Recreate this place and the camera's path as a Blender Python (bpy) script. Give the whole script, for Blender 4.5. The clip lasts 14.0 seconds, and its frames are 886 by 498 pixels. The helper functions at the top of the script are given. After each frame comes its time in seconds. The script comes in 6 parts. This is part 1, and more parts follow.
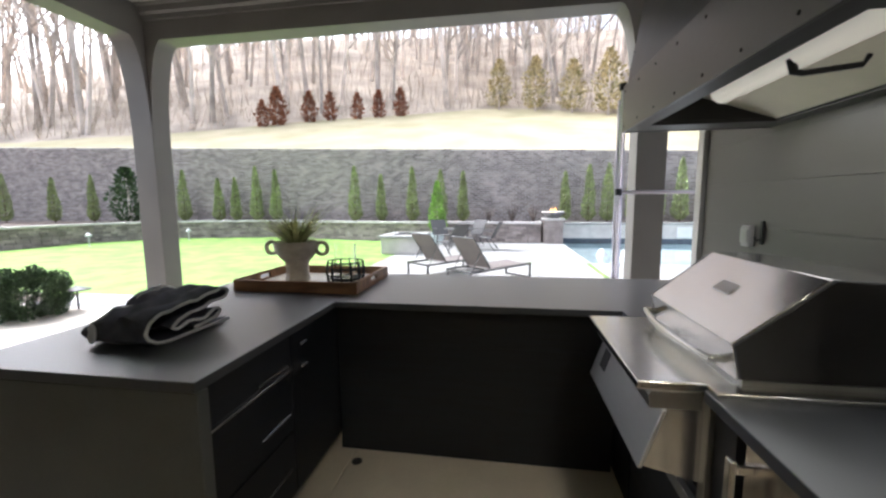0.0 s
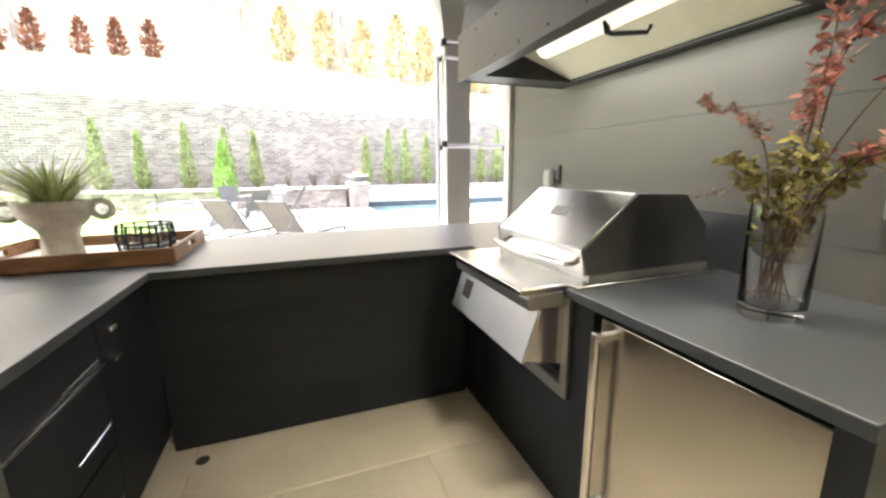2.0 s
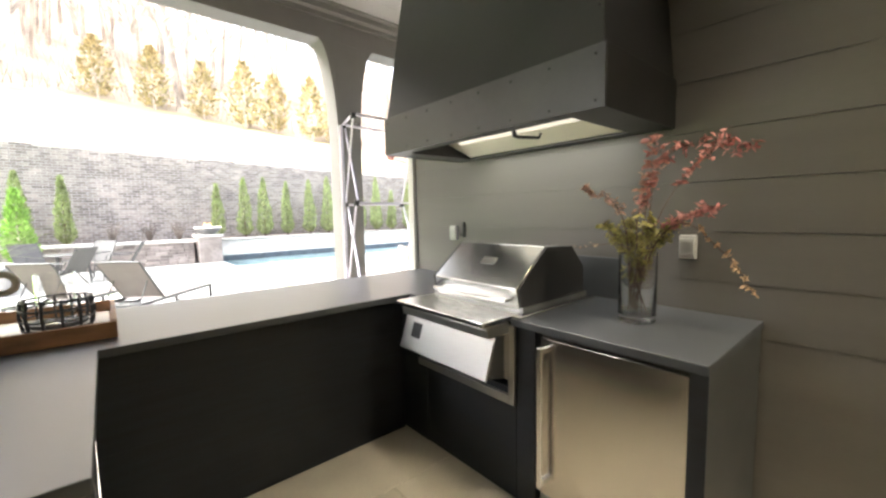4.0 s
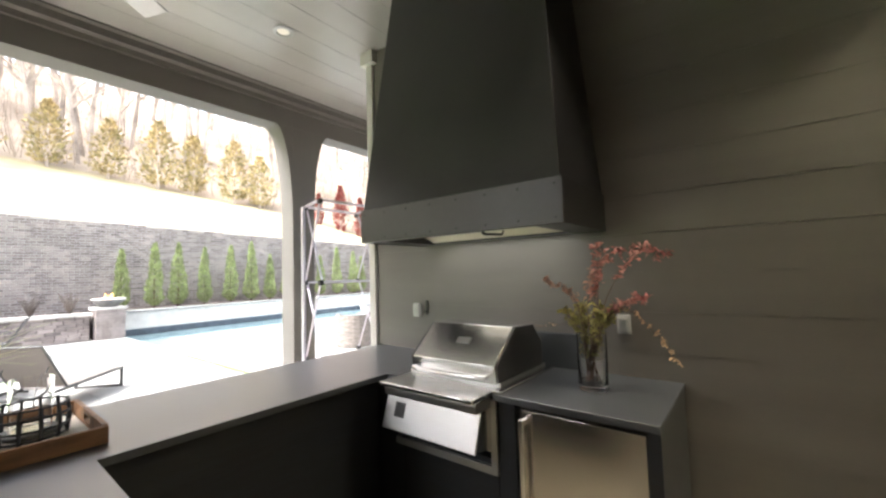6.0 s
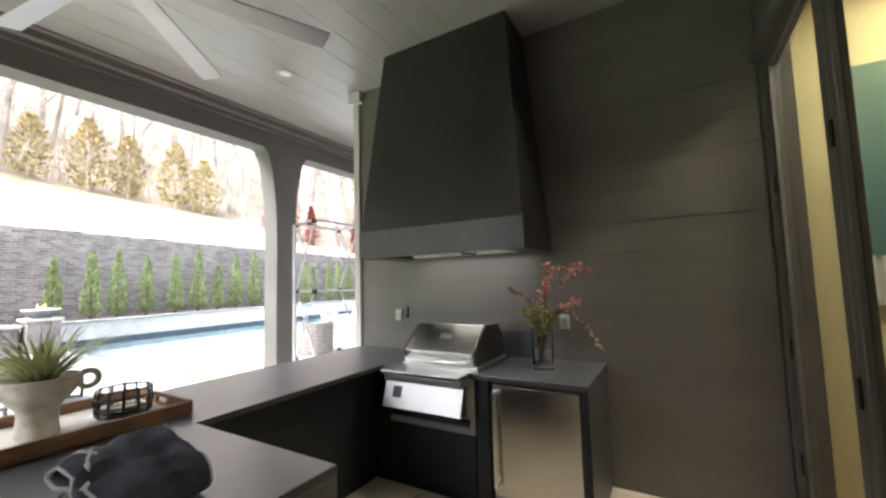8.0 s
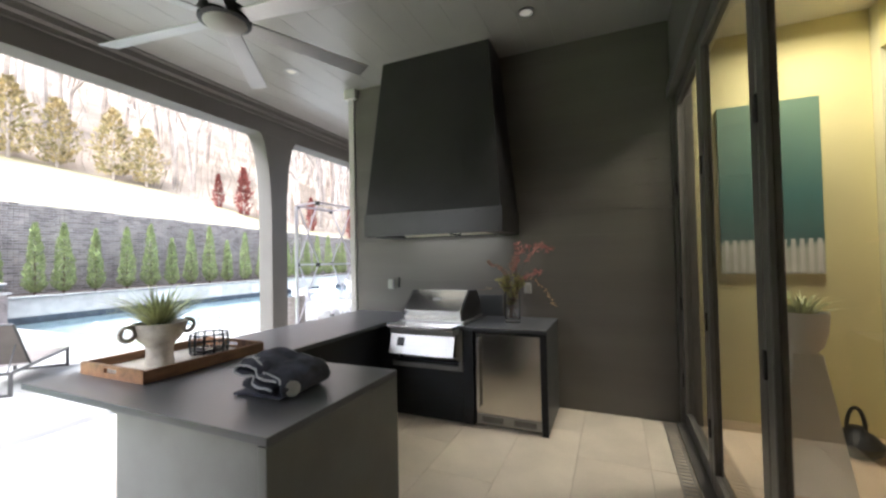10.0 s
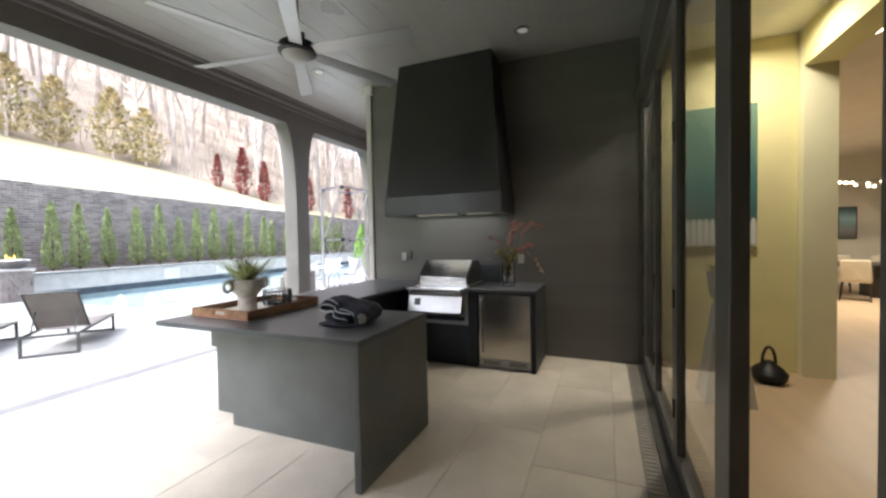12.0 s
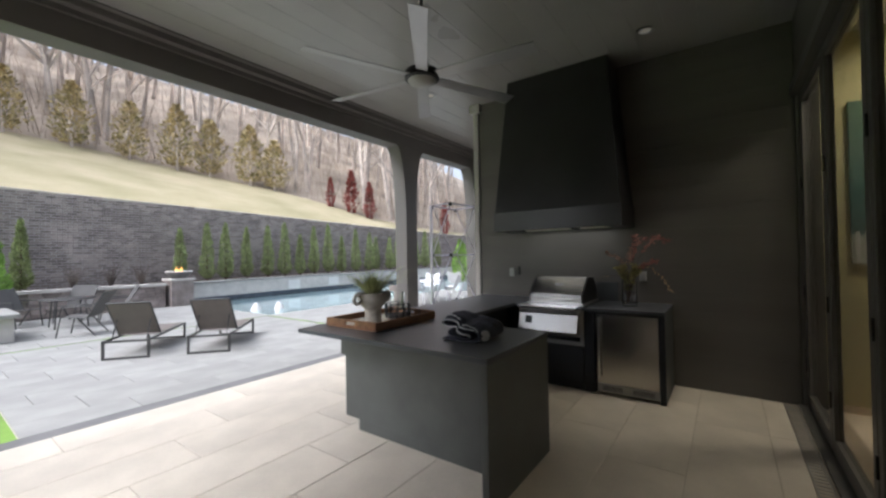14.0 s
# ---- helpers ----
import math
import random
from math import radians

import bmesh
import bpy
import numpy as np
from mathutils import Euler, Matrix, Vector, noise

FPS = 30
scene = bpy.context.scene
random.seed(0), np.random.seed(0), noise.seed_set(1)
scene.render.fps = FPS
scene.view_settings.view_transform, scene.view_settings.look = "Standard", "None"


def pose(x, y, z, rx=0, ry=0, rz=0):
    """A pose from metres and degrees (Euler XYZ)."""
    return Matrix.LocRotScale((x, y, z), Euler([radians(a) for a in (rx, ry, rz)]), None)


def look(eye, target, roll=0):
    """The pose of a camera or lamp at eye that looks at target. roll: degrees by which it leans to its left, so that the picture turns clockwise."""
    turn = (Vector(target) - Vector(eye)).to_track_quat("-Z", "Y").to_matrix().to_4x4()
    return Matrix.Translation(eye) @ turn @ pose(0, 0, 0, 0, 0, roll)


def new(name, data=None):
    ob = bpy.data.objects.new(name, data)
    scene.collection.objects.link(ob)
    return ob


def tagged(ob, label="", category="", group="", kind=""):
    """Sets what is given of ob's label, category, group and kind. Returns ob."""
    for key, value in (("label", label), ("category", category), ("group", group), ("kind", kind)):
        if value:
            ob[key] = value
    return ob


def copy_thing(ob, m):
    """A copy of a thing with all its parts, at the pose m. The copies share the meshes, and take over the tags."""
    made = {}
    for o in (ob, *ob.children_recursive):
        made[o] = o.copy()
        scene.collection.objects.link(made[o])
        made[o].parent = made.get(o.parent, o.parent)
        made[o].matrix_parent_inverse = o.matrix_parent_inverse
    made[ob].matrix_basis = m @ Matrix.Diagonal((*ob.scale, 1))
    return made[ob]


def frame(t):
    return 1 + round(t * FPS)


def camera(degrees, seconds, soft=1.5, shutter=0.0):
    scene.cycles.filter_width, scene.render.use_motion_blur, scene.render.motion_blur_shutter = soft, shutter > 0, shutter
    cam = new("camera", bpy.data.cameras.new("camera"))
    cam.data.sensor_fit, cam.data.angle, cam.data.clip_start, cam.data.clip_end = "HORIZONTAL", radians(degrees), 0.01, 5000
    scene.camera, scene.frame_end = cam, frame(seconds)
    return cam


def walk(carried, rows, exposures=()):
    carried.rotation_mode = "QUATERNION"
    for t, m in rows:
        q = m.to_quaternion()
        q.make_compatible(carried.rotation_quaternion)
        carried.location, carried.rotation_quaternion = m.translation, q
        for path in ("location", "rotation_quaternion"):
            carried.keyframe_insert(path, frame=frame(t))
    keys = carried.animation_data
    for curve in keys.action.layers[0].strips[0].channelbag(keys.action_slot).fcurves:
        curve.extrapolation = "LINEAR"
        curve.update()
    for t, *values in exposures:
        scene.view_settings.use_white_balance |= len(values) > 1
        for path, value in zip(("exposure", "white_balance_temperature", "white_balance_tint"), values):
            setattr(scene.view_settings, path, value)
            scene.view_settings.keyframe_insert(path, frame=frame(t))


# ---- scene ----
cam = camera(96.9, 14.0, 2.5)
PATH = [
    (0, (0.172, 0.216, 1.446), (-0.139, 2.178, 1.215), -0.4),
    (0.5, (0.138, 0.245, 1.436), (0.064, 2.222, 1.139), -0.2),
    (1, (0.054, 0.287, 1.416), (0.232, 2.244, 1.043), -0.2),
    (1.5, (-0.037, 0.293, 1.364), (0.39, 2.203, 0.954), -0.4),
    (2, (-0.115, 0.281, 1.332), (0.549, 2.124, 0.93), -0.6),
    (2.5, (-0.239, 0.242, 1.349), (0.637, 2.002, 0.983), -0.7),
    (3, (-0.383, 0.255, 1.357), (0.675, 1.922, 1.038), -0.9),
    (3.5, (-0.533, 0.259, 1.38), (0.666, 1.839, 1.122), -0.9),
    (4, (-0.681, 0.204, 1.417), (0.617, 1.715, 1.237), -1.1),
    (6.5, (-1.236, 0.234, 1.592), (0.377, 1.406, 1.758), -1.7),
    (7, (-1.409, 0.178, 1.596), (0.243, 1.291, 1.775), -1.6),
    (7.5, (-1.63, 0.1, 1.597), (0.056, 1.162, 1.771), -1.6),
    (10, (-2.751, 0.015, 1.568), (-0.918, 0.813, 1.615), -1.1),
    (10.5, (-3.027, 0.042, 1.54), (-1.171, 0.788, 1.54), -1.0),
    (11, (-3.245, -0.008, 1.539), (-1.382, 0.718, 1.494), -0.9),
    (11.5, (-3.478, -0.102, 1.525), (-1.619, 0.635, 1.457), -0.9),
    (12, (-3.597, -0.141, 1.517), (-1.75, 0.625, 1.462), -1.0),
    (12.5, (-3.636, -0.172, 1.519), (-1.81, 0.644, 1.487), -1.0),
    (13, (-3.639, -0.122, 1.522), (-1.847, 0.766, 1.516), -1.0),
    (13.5, (-3.647, -0.049, 1.525), (-1.919, 0.959, 1.541), -1.0),
    (14, (-3.675, 0.061, 1.533), (-2.054, 1.233, 1.56), -1.0),
]
EXPOSURE = [
    (0.0, 2.1, 5800, 12), (0.5, 3.5, 6000, 11), (1.0, 3.7, 6200, 10), (3.0, 3.65, 6300, 9), (3.5, 3.5, 6300, 9), (4.2, 3.3, 6300, 9), (6.3, 2.85, 6200, 11), (7.7, 2.75, 6000, 11),
    (10.0, 2.55, 5750, 12), (11.5, 2.45, 5700, 12), (12.0, 2.3, 5750, 12), (12.5, 2.05, 5750, 12), (13.0, 1.75, 5800, 12), (13.5, 1.4, 5800, 12), (14.0, 1.2, 5800, 12)]
walk(cam, [(t, look(eye, target, roll)) for t, eye, target, roll in PATH], EXPOSURE)

# ---- light ----
world = bpy.data.worlds.new("sky")
scene.world = world
world.use_nodes = True
wn = world.node_tree.nodes
sky = wn.new("ShaderNodeTexSky")
sky.sky_type = "NISHITA"
sky.sun_disc = False
SUN_EL, SUN_AZ = 48.0, -66.0          # degrees; azimuth from +y towards +x
sky.sun_elevation, sky.sun_rotation = radians(SUN_EL), radians(SUN_AZ)
sky.air_density, sky.dust_density, sky.ozone_density = 0.9, 6.0, 0.6
pale = wn.new("ShaderNodeHueSaturation")      # thin overcast pales the blue
pale.inputs["Saturation"].default_value = 0.35
world.node_tree.links.new(sky.outputs[0], pale.inputs["Color"])
world.node_tree.links.new(pale.outputs[0], wn["Background"].inputs[0])
wn["Background"].inputs[1].default_value = 0.15
sun = new("sun", bpy.data.lights.new("sun", "SUN"))
sun.data.energy, sun.data.angle, sun.data.color = 1.1, radians(60), (1.0, 0.97, 0.93)
sd = Vector((math.sin(radians(SUN_AZ)) * math.cos(radians(SUN_EL)), math.cos(radians(SUN_AZ)) * math.cos(radians(SUN_EL)), math.sin(radians(SUN_EL))))
sun.matrix_world = look(sd * 50, (0, 0, 0))


# ---- geometry helpers ----
class Geo:
    """Plain lists of vertices and faces for one mesh."""

    def __init__(self):
        self.v, self.f = [], []

    def add(self, verts, faces):
        n = len(self.v)
        self.v += [tuple(p) for p in verts]
        self.f += [tuple(n + i for i in q) for q in faces]
        return self

    def box(self, x0, x1, y0, y1, z0, z1):
        return self.add([(x0, y0, z0), (x1, y0, z0), (x1, y1, z0), (x0, y1, z0), (x0, y0, z1), (x1, y0, z1), (x1, y1, z1), (x0, y1, z1)],
                        [(3, 2, 1, 0), (4, 5, 6, 7), (0, 1, 5, 4), (1, 2, 6, 5), (2, 3, 7, 6), (3, 0, 4, 7)])

    def hexa(self, low, high):
        return self.add(list(low) + list(high), [(3, 2, 1, 0), (4, 5, 6, 7), (0, 1, 5, 4), (1, 2, 6, 5), (2, 3, 7, 6), (3, 0, 4, 7)])

    def prism(self, poly, axis, a, b):
        """A closed outline of (u, v) drawn out from a to b along an axis."""
        def at(u, v, w):
            return (w, u, v) if axis == "x" else (u, w, v) if axis == "y" else (u, v, w)
        n = len(poly)
        self.add([at(u, v, a) for u, v in poly] + [at(u, v, b) for u, v in poly],
                 [tuple(range(n))[::-1], tuple(range(n, 2 * n))] + [(i, (i + 1) % n, n + (i + 1) % n, n + i) for i in range(n)])
        return self

    def tube(self, path, radii, n=8, caps=True):
        path = [Vector(p) for p in path]
        if not hasattr(radii, "__len__"):
            radii = [radii] * len(path)
        m, verts, faces = len(path), [], []
        side = None
        for i, p in enumerate(path):
            d = (path[min(i + 1, m - 1)] - path[max(i - 1, 0)])
            d = d.normalized() if d.length > 1e-9 else Vector((0, 0, 1))
            if side is None:
                side = d.orthogonal().normalized()
            side = (side - d * side.dot(d))
            side = side.normalized() if side.length > 1e-6 else d.orthogonal().normalized()
            up = d.cross(side)
            for k in range(n):
                a = 2 * math.pi * k / n
                verts.append(p + (side * math.cos(a) + up * math.sin(a)) * radii[i])
        for i in range(m - 1):
            for k in range(n):
                faces.append((i * n + k, i * n + (k + 1) % n, (i + 1) * n + (k + 1) % n, (i + 1) * n + k))
        if caps:
            faces += [tuple(range(n))[::-1], tuple(range((m - 1) * n, m * n))]
        return self.add(verts, faces)

    def cyl(self, p, q, r, r2=None, n=16):
        return self.tube([p, q], [r, r if r2 is None else r2], n)

    def lathe(self, profile, c, n=28):
        """Profile of (radius, z) turned round the upright axis at c."""
        m, verts, faces = len(profile), [], []
        for r, z in profile:
            for k in range(n):
                a = 2 * math.pi * k / n
                verts.append((c[0] + r * math.cos(a), c[1] + r * math.sin(a), c[2] + z))
        for i in range(m - 1):
            for k in range(n):
                faces.append((i * n + k, i * n + (k + 1) % n, (i + 1) * n + (k + 1) % n, (i + 1) * n + k))
        if profile[0][0] > 1e-4:
            faces.append(tuple(range(n))[::-1])
        if profile[-1][0] > 1e-4:
            faces.append(tuple(range((m - 1) * n, m * n)))
        return self.add(verts, faces)

    def ring(self, c, big, small, n=28, m=8, tilt=None):
        pts = []
        for k in range(n + 1):
            a = 2 * math.pi * k / n
            p = Vector((big * math.cos(a), big * math.sin(a), 0))
            pts.append(Vector(c) + (tilt @ p if tilt else p))
        return self.tube(pts, small, m, False)

    def grid(self, nx, ny, fn):
        return self.add([fn(i / nx, j / ny) for j in range(ny + 1) for i in range(nx + 1)],
                        [(j * (nx + 1) + i, j * (nx + 1) + i + 1, (j + 1) * (nx + 1) + i + 1, (j + 1) * (nx + 1) + i) for j in range(ny) for i in range(nx)])

    def mesh(self, name, material, smooth=False):
        me = bpy.data.meshes.new(name)
        me.from_pydata(self.v, [], self.f)
        me.materials.append(material)
        if smooth:
            me.shade_smooth()
            me.set_sharp_from_angle(angle=radians(38))
        me.update()
        return me


def thing(name, base, label, category, group="", turn=0.0):
    """An Empty at the base of a thing, which carries its parts."""
    ob = new(name)
    ob.matrix_basis = pose(*base, 0, 0, turn)
    ob.empty_display_size = 0.1
    return tagged(ob, label, category, group)


def part(name, geo, material, parent, label="", bevel=0.0, smooth=False, local=False):
    """One mesh under a thing or a part. Its geometry is given in the world, or in the thing's own space with local."""
    ob = new(name, geo.mesh(name, material, smooth or bevel > 0))
    ob.parent = parent
    if not local:
        root = parent
        while root.parent:
            root = root.parent
        ob.data.transform(root.matrix_basis.inverted())
    if bevel:
        md = ob.modifiers.new("bevel", "BEVEL")
        md.width, md.segments, md.limit_method = bevel, 2, "ANGLE"
    if label:
        ob["label"] = label
    return ob


def setting(name, geo, material, label, category, bevel=0.0, smooth=False, kind="structure"):
    ob = new(name, geo.mesh(name, material, smooth or bevel > 0))
    if bevel:
        md = ob.modifiers.new("bevel", "BEVEL")
        md.width, md.segments, md.limit_method = bevel, 2, "ANGLE"
    return tagged(ob, label, category, "", kind)


# ---- materials ----
def mat(name, base, rough=0.6, metal=0.0, var=0.12, scale=3.0, fine=60.0, bump=0.15, tint=None, island=0.0, stretch=(1, 1, 1), rvar=0.1, piece=0.0):
    """Base colour varied at two scales, with grain relief and uneven gloss."""
    m = bpy.data.materials.new(name)
    m.use_nodes = True
    nt = m.node_tree
    n, l = nt.nodes, nt.links.new
    b = n["Principled BSDF"]
    b.inputs["Metallic"].default_value = metal
    co = n.new("ShaderNodeTexCoord")
    mp = n.new("ShaderNodeMapping")
    mp.inputs["Scale"].default_value = stretch
    l(co.outputs["Object"], mp.inputs[0])
    big, small = n.new("ShaderNodeTexNoise"), n.new("ShaderNodeTexNoise")
    big.inputs["Scale"].default_value, big.inputs["Detail"].default_value = scale, 4
    small.inputs["Scale"].default_value, small.inputs["Detail"].default_value = fine, 3
    l(mp.outputs[0], big.inputs["Vector"])
    l(mp.outputs[0], small.inputs["Vector"])
    mix = n.new("ShaderNodeMix")
    mix.data_type = "RGBA"
    t = tint or tuple(c * (1 - 2.2 * var) for c in base)
    up = tuple(min(1, c * (1 + var)) for c in base)
    mix.inputs[6].default_value, mix.inputs[7].default_value = (*t, 1), (*up, 1)
    ramp = n.new("ShaderNodeMapRange")
    ramp.inputs[1].default_value, ramp.inputs[2].default_value = 0.3, 0.65
    l(big.outputs[0], ramp.inputs[0])
    l(ramp.outputs[0], mix.inputs[0])
    hs = n.new("ShaderNodeHueSaturation")
    l(mix.outputs[2], hs.inputs["Color"])
    val = n.new("ShaderNodeMapRange")
    val.inputs[3].default_value, val.inputs[4].default_value = 1 - var, 1 + var
    l(small.outputs[0], val.inputs[0])
    last = val.outputs[0]
    for amount, source in ((island, "ShaderNodeNewGeometry"), (piece, "ShaderNodeObjectInfo")):
        if amount:
            gi = n.new(source)
            mr = n.new("ShaderNodeMapRange")
            mr.inputs[3].default_value, mr.inputs[4].default_value = 1 - amount, 1 + amount
            l(gi.outputs["Random Per Island" if source.endswith("Geometry") else "Random"], mr.inputs[0])
            mu = n.new("ShaderNodeMath")
            mu.operation = "MULTIPLY"
            l(last, mu.inputs[0])
            l(mr.outputs[0], mu.inputs[1])
            last = mu.outputs[0]
    l(last, hs.inputs["Value"])
    l(hs.outputs[0], b.inputs["Base Color"])
    rr = n.new("ShaderNodeMapRange")
    rr.inputs[3].default_value, rr.inputs[4].default_value = max(0.02, rough - rvar), min(1, rough + rvar)
    l(big.outputs[0], rr.inputs[0])
    l(rr.outputs[0], b.inputs["Roughness"])
    if bump:
        bp = n.new("ShaderNodeBump")
        bp.inputs["Strength"].default_value, bp.inputs["Distance"].default_value = bump, 0.004
        l(small.outputs[0], bp.inputs["Height"])
        l(bp.outputs[0], b.inputs["Normal"])
    return m


def glass(name, colour=(1, 1, 1), rough=0.0, ior=1.45):
    m = bpy.data.materials.new(name)
    m.use_nodes = True
    b = m.node_tree.nodes["Principled BSDF"]
    b.inputs["Base Color"].default_value = (*colour, 1)
    b.inputs["Roughness"].default_value, b.inputs["IOR"].default_value = rough, ior
    b.inputs["Transmission Weight"].default_value = 1.0
    return m


def glow(name, colour, strength):
    m = bpy.data.materials.new(name)
    m.use_nodes = True
    b = m.node_tree.nodes["Principled BSDF"]
    b.inputs["Base Color"].default_value = (*colour, 1)
    b.inputs["Emission Color"].default_value = (*colour, 1)
    b.inputs["Emission Strength"].default_value = strength
    return m


def banded(name, colours, across, rough=0.6):
    """A painted canvas: soft bands of colour from bottom to top."""
    m = bpy.data.materials.new(name)
    m.use_nodes = True
    n, l = m.node_tree.nodes, m.node_tree.links.new
    co, sep, no = n.new("ShaderNodeTexCoord"), n.new("ShaderNodeSeparateXYZ"), n.new("ShaderNodeTexNoise")
    no.inputs["Scale"].default_value = 4
    l(co.outputs["Generated"], sep.inputs[0])
    l(co.outputs["Generated"], no.inputs["Vector"])
    ad = n.new("ShaderNodeMath")
    ad.operation = "MULTIPLY_ADD"
    l(no.outputs[0], ad.inputs[0])
    ad.inputs[1].default_value = 0.12
    l(sep.outputs[2], ad.inputs[2])
    rp = n.new("ShaderNodeValToRGB")
    for i, (p, c) in enumerate(colours):
        e = rp.color_ramp.elements[i] if i < 2 else rp.color_ramp.elements.new(p)
        e.position, e.color = p, (*c, 1)
    l(ad.outputs[0], rp.inputs[0])
    l(rp.outputs[0], n["Principled BSDF"].inputs["Base Color"])
    n["Principled BSDF"].inputs["Roughness"].default_value = rough
    return m


